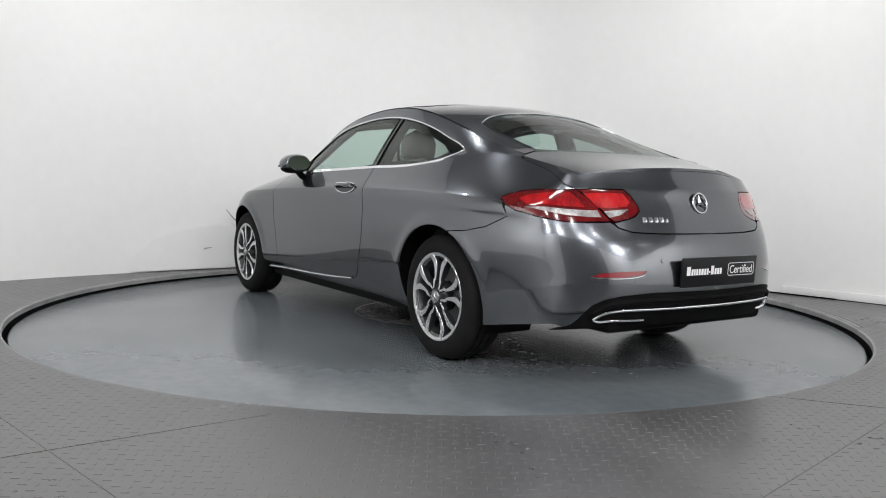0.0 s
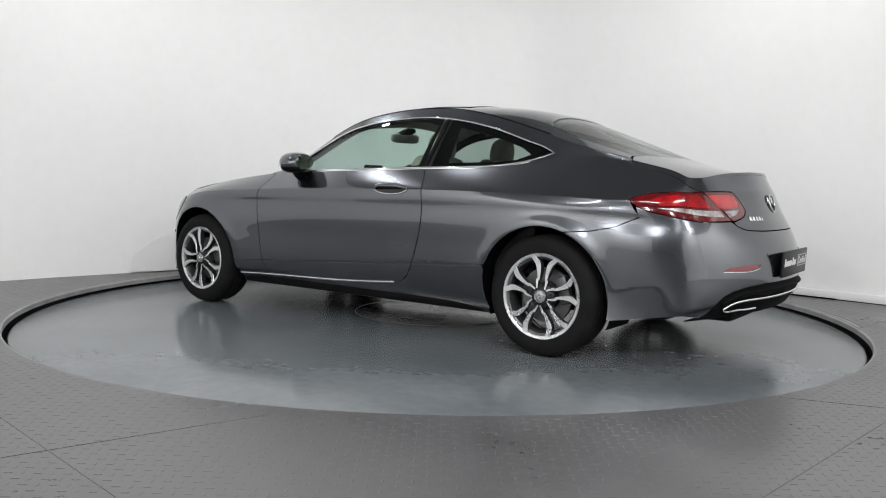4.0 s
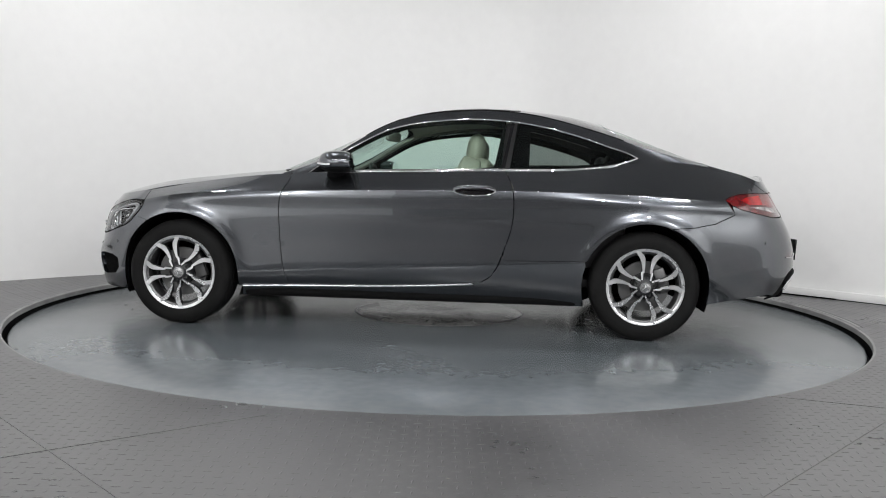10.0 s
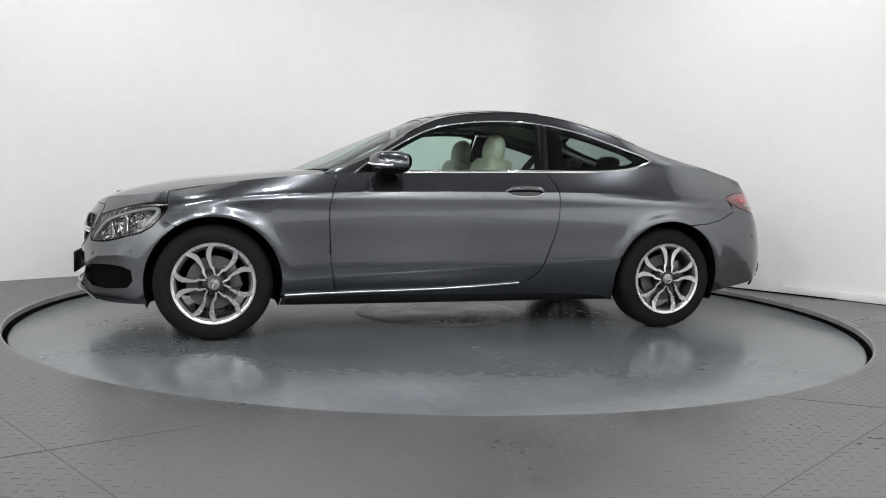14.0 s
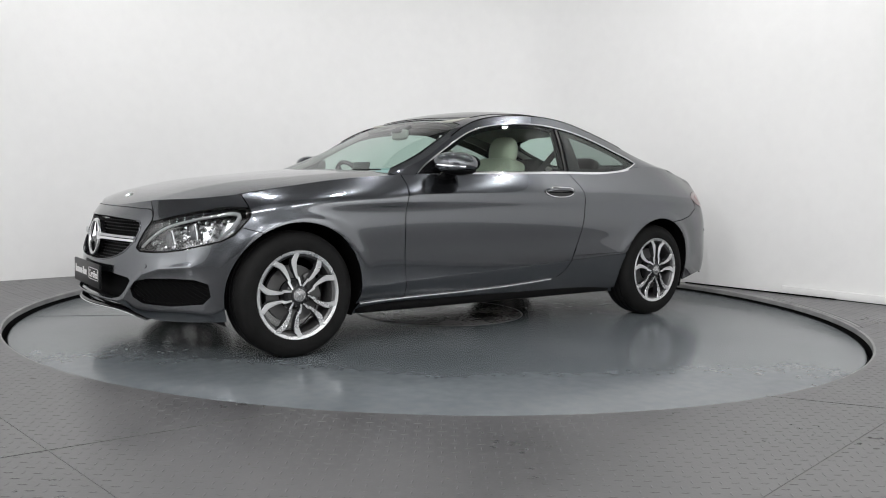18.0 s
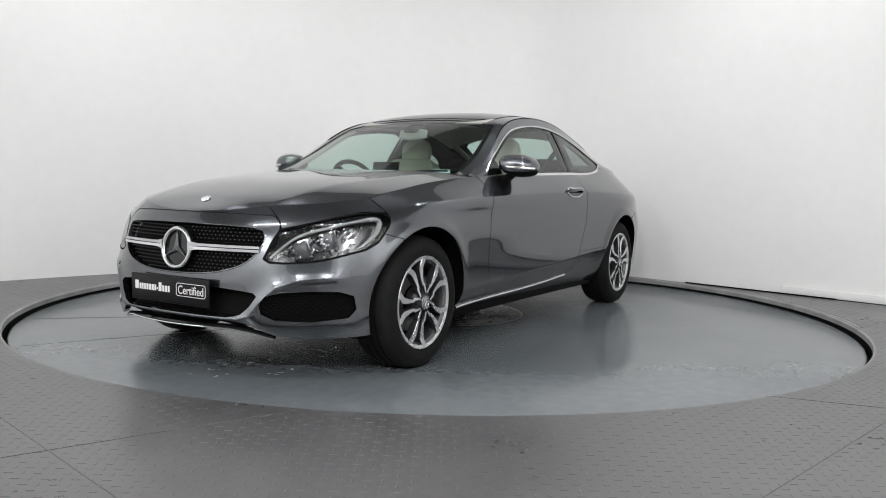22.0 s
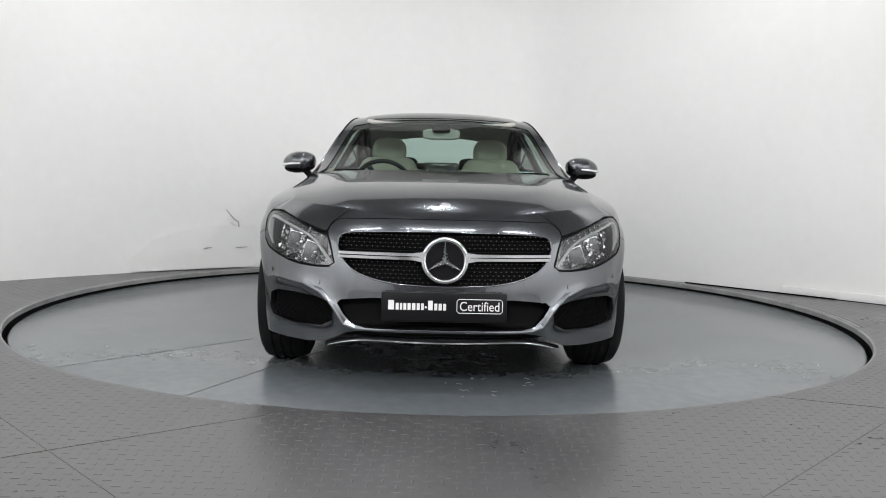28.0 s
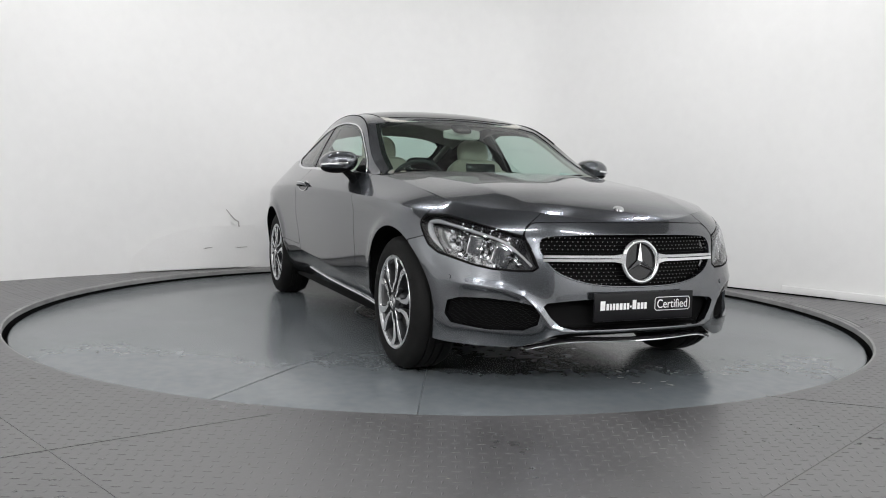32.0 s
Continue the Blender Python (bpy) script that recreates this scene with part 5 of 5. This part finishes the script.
def wheel(x, y, turn):
    left = y > 0
    m = pose(x, y, WHEEL_Z, -90 if left else 90, 0, 0)
    # local z is the outward axis
    bm = bmesh.new()
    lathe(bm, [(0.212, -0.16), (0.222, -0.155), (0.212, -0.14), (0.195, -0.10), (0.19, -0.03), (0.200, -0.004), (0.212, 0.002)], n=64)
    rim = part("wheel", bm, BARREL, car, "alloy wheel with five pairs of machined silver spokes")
    rim.matrix_local = m @ pose(0, 0, 0, 0, 0, turn)
    bm = bmesh.new()
    lathe(bm, [(0.209, -0.006), (0.212, 0.008), (0.220, 0.012), (0.228, 0.013), (0.231, 0.008), (0.222, -0.004)], n=64)
    part("rim_lip", bm, SPOKE, rim, "bright rim lip")
    bm = bmesh.new()
    prof = [(0.220, 0.0), (0.232, 0.012), (0.262, 0.019), (0.290, 0.014), (0.309, 0.002), (0.319, -0.012), (0.323, -0.03)]
    for g in (-0.055, -0.095, -0.135):
        prof += [(0.326, g + 0.012), (0.326, g + 0.005), (0.319, g + 0.004), (0.319, g - 0.004), (0.326, g - 0.005)]
    prof += [(0.323, -0.17), (0.309, -0.2), (0.28, -0.214), (0.232, -0.208), (0.220, -0.19)]
    lathe(bm, prof, n=72)
    part("tyre", bm, RUBBER, rim, "black rubber tyre", smooth=30)
    for k in range(5):
        a0 = 72 * k
        for s in (-1, 1):
            line = smooth_line([(0.049, 5, 0.016, 0.0050), (0.067, 13, 0.014, 0.0058), (0.092, 20, 0.011, 0.0072), (0.124, 24.6, 0.009, 0.0098), (0.150, 25.4, 0.008, 0.0128), (0.168, 24.6, 0.008, 0.0150), (0.192, 21.4, 0.009, 0.0140), (0.216, 18.0, 0.011, 0.0150)], 22)
            path = [(r * math.cos(radians(a0 + s * off)), r * math.sin(radians(a0 + s * off)), z) for r, off, z, w in line]
            wid = [w / 0.01 for r, off, z, w in line]
            # machined face, and the painted flanks under it
            bm = bmesh.new()
            sweep(bm, path, [(-0.01, -0.001), (-0.0085, 0.0012), (0.0085, 0.0012), (0.01, -0.001)], [(0, 0, 1)] * 22, scale=wid)
            part("spoke", bm, SPOKE, rim, smooth=35)
            bm = bmesh.new()
            sweep(bm, [(x, y, z - 0.0012) for x, y, z in path], [(-0.0104, -0.003), (-0.0088, 0.0), (0.0088, 0.0), (0.0104, -0.003), (0.0098, -0.034), (-0.0098, -0.034)], [(0, 0, 1)] * 22, scale=[min(w, 1.15) for w in wid])
            part("spoke_flank", bm, FLANK, rim, "dark grey painted spoke flank", smooth=35)
    bm = bmesh.new()
    lathe(bm, [(0.0001, 0.018), (0.034, 0.0178), (0.040, 0.015), (0.042, 0.008), (0.060, 0.002), (0.070, -0.008), (0.074, -0.02), (0.078, -0.05)], n=40)
    part("hub", bm, FLANK, rim)
    bm = bmesh.new()
    lathe(bm, [(0.0001, 0.0212), (0.024, 0.0210), (0.0255, 0.0205), (0.027, 0.0225), (0.032, 0.0222), (0.0345, 0.018)], n=32)
    part("centre_cap", bm, CAP, rim, "grey wheel centre cap with a bright three-pointed badge")
    for k in range(3):
        bm = bmesh.new()
        d, e = Vector((math.cos(radians(120 * k + 30)), math.sin(radians(120 * k + 30)), 0)), Vector((-math.sin(radians(120 * k + 30)), math.cos(radians(120 * k + 30)), 0))
        vs = [bm.verts.new(p + Vector((0, 0, h))) for p, h in ((d * 0.024, 0.0214), (e * 0.004, 0.0213), (e * -0.004, 0.0213), (d * 0.001, 0.0236))]
        for f in ((0, 1, 3), (0, 3, 2), (1, 2, 3)):
            bm.faces.new([vs[i] for i in f])
        part("badge_blade", bm, CHROME, rim, smooth=5)
    for k in range(5):
        a = radians(72 * k + 36)
        bm = bmesh.new()
        lathe(bm, [(0.0001, 0.0), (0.008, 0.0), (0.0095, -0.004), (0.0095, -0.02)], pose(0.056 * math.cos(a), 0.056 * math.sin(a), 0.0065), n=10)
        part("wheel_bolt", bm, DARK_METAL, rim)
    bm = bmesh.new()
    lathe(bm, [(0.08, -0.06), (0.15, -0.06), (0.15, -0.085), (0.08, -0.085)], n=48)
    part("brake_disc", bm, ROTOR, rim, "steel brake disc")
    bm = bmesh.new()
    box(bm, pose(0.11 * math.cos(radians(200 - turn)), 0.11 * math.sin(radians(200 - turn)), -0.07, 0, 0, 200 - turn), (0.07, 0.15, 0.06), 0.012)
    part("brake_caliper", bm, ROTOR, rim)
    return rim


SPOKE = vary(material("machined_alloy", (0.60, 0.61, 0.62), 0.3, 0.85), (0.55, 0.56, 0.57), (0.65, 0.66, 0.67), 3, (0.24, 0.34))
CAP = material("grey_cap_enamel", (0.35, 0.355, 0.36), 0.25, 0.8)
FLANK = material("dark_grey_wheel_enamel", (0.03, 0.031, 0.033), 0.35, 0.4)
# silver barrel, its colour darkened to hold the shade behind the spokes
BARREL = vary(material("shade_darkened_rim_barrel", (0.12, 0.12, 0.122), 0.35, 0.8), (0.09, 0.09, 0.092), (0.16, 0.16, 0.162), 5, (0.3, 0.45))
for wx in AXLES:
    for wy in (0.872, -0.872):
        wheel(wx, wy, (39 if wx > 0 else 13) if wy > 0 else (33 if wx > 0 else 60))

# wheel-arch liners and floor pan
for wx in AXLES:
    for sy in (1, -1):
        bm = bmesh.new()
        n = 48
        prev = None
        for k in range(n + 1):
            a = radians(-22 + 224 * k / n)
            lx, lz = wx + 0.376 * math.cos(a), WHEEL_Z + 0.376 * math.sin(a)
            edge = skin(on_skin("s", lx, max(lz, 0.24))[None])[0][1] - 0.016
            ring = [bm.verts.new((wx + 0.384 * math.cos(a), sy * y, WHEEL_Z + 0.384 * math.sin(a))) for y in (edge, 0.55)] + [bm.verts.new((wx + 0.02 * math.cos(a), sy * 0.55, WHEEL_Z + 0.02 * math.sin(a)))]
            if prev:
                bm.faces.new((prev[0], ring[0], ring[1], prev[1]))
                bm.faces.new((prev[1], ring[1], ring[2], prev[2]))
            prev = ring
        part("wheel_arch_liner", bm, BLACK, car, "black plastic wheel arch liner")
bm = bmesh.new()
box(bm, pose(0, 0, 0.215), (2.06, 1.6, 0.06), 0.02)
box(bm, pose(1.65, 0, 0.25), (0.7, 0.8, 0.06), 0.02)
box(bm, pose(0.0, 0, 0.24), (3.2, 1.05, 0.06), 0.02)
box(bm, pose(-1.85, 0, 0.31), (0.95, 1.1, 0.12), 0.03)
part("floor_pan", bm, BLACK, car, "black underbody")

# ---- room ----
R_DISC, FLOOR_Z = 2.735, 0.05


disc_bm = bmesh.new()
lathe(disc_bm, [(0.0005, 0.0), (0.9, 0.0), (1.8, 0.0), (2.696, 0.0), (2.706, -0.004), (2.708, -0.03)], n=160)
turntable = tagged(part("turntable", disc_bm, DISC, None, smooth=30), "round blue-grey painted turntable disc let into the floor", "turntable")

bm = bmesh.new()
lathe(bm, [(0.0005, 0.0022), (0.575, 0.0022), (0.585, 0.0018), (0.588, 0.0005)], n=96)
part("hub_plate", bm, HUB, turntable, "round grey hub plate", smooth=30)
bm = bmesh.new()
lathe(bm, [(0.589, 0.0012), (0.597, 0.0012)], n=96)
part("hub_joint", bm, JOINT, turntable, "dark joint round the hub plate")
for k, a in enumerate((335.3, 316.0)):
    bm = bmesh.new()
    box(bm, pose(0, 0, 0, 0, 0, a) @ pose(2.10, 0, 0.0012), (1.1, 0.002, 0.0016))
    part("sheet_joint", bm, JOINT, turntable)

# peeled paint on the turntable, round the wheels and the hub
random.seed(21)
vs, fs = [], []
for cx, cy in ((-0.80, 0.20), (-1.0, 0.18), (-1.8, 0.30), (-2.05, 0.20), (-0.95, 0.28), (-1.17, 0.28), (-1.36, 0.37), (-0.97, 0.64), (2.26, 0.06), (2.20, 0.20), (2.12, 0.05), (1.95, 0.2), (2.03, 0.41), (1.5, 0.26), (-1.29, 0.35)):
    for k in range(4):
        x, y, r = cx + random.gauss(0, 0.06), cy + random.gauss(0, 0.035), random.uniform(0.006, 0.03) * random.uniform(0.4, 1)
        a0, i, m = random.uniform(0, 6.28), len(vs), 9
        vs.append((x, y, 0.0032))
        vs += [(x + r * math.cos(a0) * f * math.cos(t) - 0.4 * r * math.sin(a0) * f * math.sin(t), y + r * math.sin(a0) * f * math.cos(t) + 0.4 * r * math.cos(a0) * f * math.sin(t), 0.0026) for t, f in ((6.2832 * j / m, random.uniform(0.6, 1.2)) for j in range(m))]
        fs += [(i, i + 1 + j, i + 1 + (j + 1) % m) for j in range(m)]
tagged(mesh_object("paint_flakes", vs, fs, FLAKE, turntable, "pale peeled paint flakes on the turntable"), kind="stuff")

# floor of steel plate round the pit
outline = [(-7, -10.6), (7, -10.6), (7, 6), (-7, 6)]
hole = [((R_DISC + 0.014) * math.cos(2 * math.pi * k / 200), (R_DISC + 0.014) * math.sin(2 * math.pi * k / 200)) for k in range(200)]
uv, fc = trim(np.array(outline, float), [np.array(hole)], (0.5, 0.5))
flip = np.cross(np.c_[uv[fc[:, 1]] - uv[fc[:, 0]], np.zeros(len(fc))], np.c_[uv[fc[:, 2]] - uv[fc[:, 0]], np.zeros(len(fc))])[:, 2] < 0
fc[flip] = fc[flip][:, ::-1]
floor = tagged(mesh_object("floor", np.c_[uv, np.full(len(uv), FLOOR_Z)], fc, TREAD), "grey steel tread plate floor", "floor", kind="structure")
bm = bmesh.new()
lathe(bm, [(R_DISC + 0.014, FLOOR_Z - 0.0005), (R_DISC + 0.002, FLOOR_Z - 0.006), (R_DISC, 0.014)], n=200)
tagged(part("pit_rim", bm, EDGE_STEEL, None, smooth=30), "steel edge of the floor round the turntable", "floor edge", kind="structure")
bm = bmesh.new()
lathe(bm, [(R_DISC, 0.014), (R_DISC + 0.003, 0.011), (R_DISC + 0.003, -0.06), (2.3, -0.06)], n=200)
tagged(part("pit_edge", bm, BLACK, None, smooth=30), "dark gap round the turntable", "floor edge", kind="structure")


def floor_arc(name, r, w, a0, a1, mat, label):
    """A thin bent strip on the floor, concentric with the turntable."""
    bm = bmesh.new()
    pts = [(r * math.cos(radians(a)), r * math.sin(radians(a)), FLOOR_Z + 0.001) for a in np.linspace(a0, a1, 90)]
    sweep(bm, pts, [(-w / 2, -0.001), (-w / 2, 0.0012), (w / 2, 0.0012), (w / 2, -0.001)])
    return tagged(part(name, bm, mat), label, "floor edge", kind="structure")


floor_arc("rim_band", R_DISC + 0.034, 0.026, -12, 92, EDGE_STEEL, "pale steel band along the turntable's edge")
floor_arc("rim_groove", R_DISC + 0.050, 0.005, -12, 92, BLACK, "dark groove in the floor round the turntable")

# raised lozenges of the tread plate and the joints between its sheets
vs, fs = [], []
pitch = 0.043
for i in range(-95, 96):
    for j in range(-110, 75):
        x, y = (i + 0.5) * pitch, (j + 0.5) * pitch
        r = math.hypot(x, y)
        if r < R_DISC + 0.035 or y < -4.4 or abs(x) > 0.95 * (y + 5.655) * 0.62 + 0.3 or y > 2.9:
            continue
        a = radians(4 if (i + j) % 2 else 86)
        d, e = (0.0155 * math.cos(a), 0.0155 * math.sin(a)), (-0.0042 * math.sin(a), 0.0042 * math.cos(a))
        k = len(vs)
        vs += [(x + d[0], y + d[1], FLOOR_Z + 0.0003), (x + e[0], y + e[1], FLOOR_Z + 0.0003), (x - d[0], y - d[1], FLOOR_Z + 0.0003), (x - e[0], y - e[1], FLOOR_Z + 0.0003),
               (x + d[0] * 0.5, y + d[1] * 0.5, FLOOR_Z + 0.0012), (x - d[0] * 0.5, y - d[1] * 0.5, FLOOR_Z + 0.0012)]
        fs += [(k, k + 1, k + 4), (k + 1, k + 5, k + 4), (k + 1, k + 2, k + 5), (k + 2, k + 3, k + 5), (k + 3, k + 4, k + 5), (k + 3, k, k + 4)]
tagged(mesh_object("tread_pattern", vs, fs, TREAD), "raised lozenge pattern of the steel floor", "tread pattern", kind="stuff")

NORTH_WALL = [(-6.9, -10.5), (-6.9, -7.0), (-6.2, -3.6), (-4.4, -0.45), (-3.52, 0.72), (-2.85, 1.40), (-1.83, 2.2), (-0.6, 2.75), (0.2, 2.985), (0.66, 3.06), (0.93, 3.0), (1.22, 2.77), (1.86, 2.14), (2.46, 1.53), (3.01, 0.97), (3.46, 0.5), (4.6, -0.8), (6.4, -3.6), (6.9, -7.0), (6.9, -10.5)]
BACK_WALLS = [("wall_south_east", [(6.9, -10.4), (2.6, -10.4)]), ("wall_south_west", [(-2.6, -10.4), (-6.9, -10.4)])]


def wall(name, pts, n, label):
    pts = smooth_line(np.array(pts, float), n) if n else np.array(pts, float)
    bm = bmesh.new()
    d = np.gradient(pts, axis=0)
    d /= np.linalg.norm(d, axis=1, keepdims=True)
    out = np.c_[-d[:, 1], d[:, 0]] * 0.12
    rows = []
    for p, o in zip(pts, out):
        rows.append([bm.verts.new((p[0], p[1], -0.1)), bm.verts.new((p[0], p[1], CEIL)), bm.verts.new((p[0] + o[0], p[1] + o[1], CEIL)), bm.verts.new((p[0] + o[0], p[1] + o[1], -0.1))])
    for a, b in zip(rows, rows[1:]):
        for k in range(4):
            bm.faces.new((a[k], a[(k + 1) % 4], b[(k + 1) % 4], b[k]))
    bm.faces.new(rows[0]), bm.faces.new(rows[-1])
    return tagged(part(name, bm, WALL, None, smooth=50), label, "wall", kind="structure")


wall("wall_north", NORTH_WALL, 160, "curved white painted studio wall with scuffs")
for nm, pts in BACK_WALLS:
    wall(nm, pts, 0, "white painted wall")
# added, never in view: closes a dark opening and darkens the bonnet's reflections
bm = bmesh.new()
box(bm, pose(0, -10.46, 2.0), (5.19, 0.1, 4.2))
tagged(part("added_wall_south_middle", bm, DARK_WALL), "added dark grey wall behind the camera that darkens the car's reflections", "wall", kind="structure")
bm = bmesh.new()
box(bm, pose(0, -3.2, CEIL + 0.05), (14.4, 15.4, 0.1))
tagged(part("ceiling", bm, CEILING), "grey studio ceiling", "ceiling", kind="structure")


# ceiling lamps, with housings for the added wall washers too
lamp0 = None
for (lx, ly), aim, watts in SPOTS:
    m = look((lx, ly, CEIL - 0.10), aim)
    if lamp0 is None:
        bm = bmesh.new()
        lathe(bm, [(0.085, 0.0), (0.10, 0.0), (0.105, 0.02), (0.105, 0.10), (0.0005, 0.10)], n=24)
        lamp0 = tagged(part("ceiling_lamp", bm, BLACK), "round black ceiling spot lamp out of view", "lamp", "ceiling lamps")
        lamp0.matrix_basis = m
    else:
        copy_thing(lamp0, m)

tube0 = None
for lx, ly in TUBES:
    if tube0 is None:
        bm = bmesh.new()
        box(bm, pose(0, 0, 0.036), (1.58, 0.09, 0.07), 0.008)
        tube0 = tagged(part("tube_lamp", bm, BLACK), "long black ceiling tube lamp", "lamp", "ceiling tube lamps")
        tube0.matrix_basis = pose(lx, ly, CEIL - 0.073)
    else:
        copy_thing(tube0, pose(lx, ly, CEIL - 0.073))

# wear on the wall, skirting, joints of the floor sheets


def flat_patch(name, pts, mat, m, label, category, kind="structure"):
    """A thin plate in the plane of m (x along, y up, z to the room)."""
    bm = bmesh.new()
    f = bm.faces.new([bm.verts.new((x, y, 0)) for x, y in pts])
    r = bmesh.ops.extrude_face_region(bm, geom=[f])
    for v in r["geom"]:
        if isinstance(v, bmesh.types.BMVert):
            v.co.z += 0.002
    ob = part(name, bm, mat, None, smooth=30)
    ob.matrix_world = m
    return tagged(ob, label, category, kind=kind)


WA, WB = Vector((-2.85, 1.40, 0)), Vector((-1.83, 2.2, 0))


def wall_frame(p, q, off=0.0):
    d = (q - p).normalized()
    n = Vector((d.y, -d.x, 0))
    m = Matrix((( d.x, 0, n.x, p.x + n.x * off), (d.y, 0, n.y, p.y + n.y * off), (0, 1, 0, 0), (0, 0, 0, 1)))
    return m


MW = wall_frame(WA, WB, 0.012)
flat_patch("plaster_patch", [(0.1, 0.06), (0.12, 0.20), (0.3, 0.345), (0.55, 0.42), (0.78, 0.465), (1.3, 0.465), (1.3, 0.06)], PLASTER, wall_frame(WA, WB, 0.004), "dull plaster patch low on the white wall", "wall damage")
for pts, nm in (([(0.995, 0.618), (1.002, 0.622), (1.045, 0.572), (1.085, 0.53), (1.128, 0.505), (1.135, 0.45), (1.122, 0.452), (1.115, 0.498), (1.075, 0.52), (1.04, 0.562)], "wall_crack"),
                ([(0.76, 0.254), (0.86, 0.264), (0.865, 0.259), (0.80, 0.249)], "wall_scuff"), ([(1.085, 0.255), (1.215, 0.257), (1.215, 0.251), (1.12, 0.248)], "wall_scuff")):
    flat_patch(nm, pts, CRACK, MW, "dark scratch in the white wall paint", "wall damage")


def strip_on_floor(name, p, q, w, mat, label, category):
    p, q = Vector((*p, FLOOR_Z)), Vector((*q, FLOOR_Z))
    bm = bmesh.new()
    d = (q - p)
    box(bm, Matrix.Translation((p + q) / 2) @ pose(0, 0, 0.0005, 0, 0, math.degrees(math.atan2(d.y, d.x))), (d.length, w, 0.002))
    return tagged(part(name, bm, mat), label, category, kind="structure")


for p, q in (((-1.95, -2.48), (-0.75, -3.68)), ((-1.75, -3.62), (-0.60, -2.78)), ((0.80, -3.6), (2.0, -2.4)), ((1.38, -2.36), (2.1, -2.62))):
    strip_on_floor("floor_joint", p, q, 0.0025, FLOOR_JOINT, "dark joint between steel floor sheets", "floor joint")
RA, RB = Vector((1.86, 2.14, 0)), Vector((3.46, 0.5, 0))
dR = (RB - RA).normalized()
nR = Vector((dR.y, -dR.x, 0))
nR = nR if nR.y < 0 else -nR
for s0, s1, off, w, z, h, mat, nm, lb in ((1.50, 4.2, 0.010, 0.02, FLOOR_Z + 0.035, 0.07, WALL, "skirting", "white painted skirting along the wall"),
                                           (0.62, 1.95, 0.035, 0.012, FLOOR_Z + 0.006, 0.012, BLACK, "floor_cable", "black cable along the wall's foot"),
                                           (1.2, 4.2, 0.024, 0.010, FLOOR_Z + 0.003, 0.006, BLACK, "wall_gap", "dark gap at the wall's foot")):
    bm = bmesh.new()
    mid = RA + dR * ((s0 + s1) / 2) + nR * off
    box(bm, Matrix.Translation((mid.x, mid.y, z)) @ pose(0, 0, 0, 0, 0, math.degrees(math.atan2(dR.y, dR.x))), (s1 - s0, w, h), 0.003)
    tagged(part(nm, bm, mat), lb, nm.replace("_", " "), kind="structure")
# loose chips of dirt on the floor
random.seed(4)
vs, fs = [], []
for k in range(70):
    x, y = random.uniform(-3.2, 3.2), random.uniform(-4.0, -0.6)
    r, a = random.uniform(0.003, 0.009), random.uniform(0, 6.28)
    if math.hypot(x, y) < R_DISC + 0.02:
        continue
    i = len(vs)
    vs += [(x + r * math.cos(a + t) * f, y + r * math.sin(a + t) * f, FLOOR_Z + h) for t, f, h in ((0, 1.6, 0.001), (1.6, 0.7, 0.003), (3.1, 1.4, 0.001), (4.7, 0.6, 0.002))]
    fs += [(i, i + 1, i + 2), (i, i + 2, i + 3)]
tagged(mesh_object("floor_dirt", vs, fs, SCUFF), "small dark chips of dirt on the floor", "dirt", kind="stuff")


def motions():
    rows, disc_rows = [], []
    for k in range(0, 33):
        t = float(k)
        a = radians(TURN(t))
        ox, oy = 0.1252 * math.cos(a) + 0.0151 * math.sin(a), 0.1252 * math.sin(a) - 0.0151 * math.cos(a)
        rows.append((t, pose(ox, oy, 0, 0, 0, TURN(t))))
        disc_rows.append((t, pose(0, 0, 0, 0, 0, TURN(t))))
    walk(car, rows)
    walk(turntable, disc_rows)


def TURN(t):
    """The turntable's angle in degrees at t seconds."""
    return 123.3 + 5.139 * t + 0.0018 * t * t + 0.000105 * t ** 3


motions()
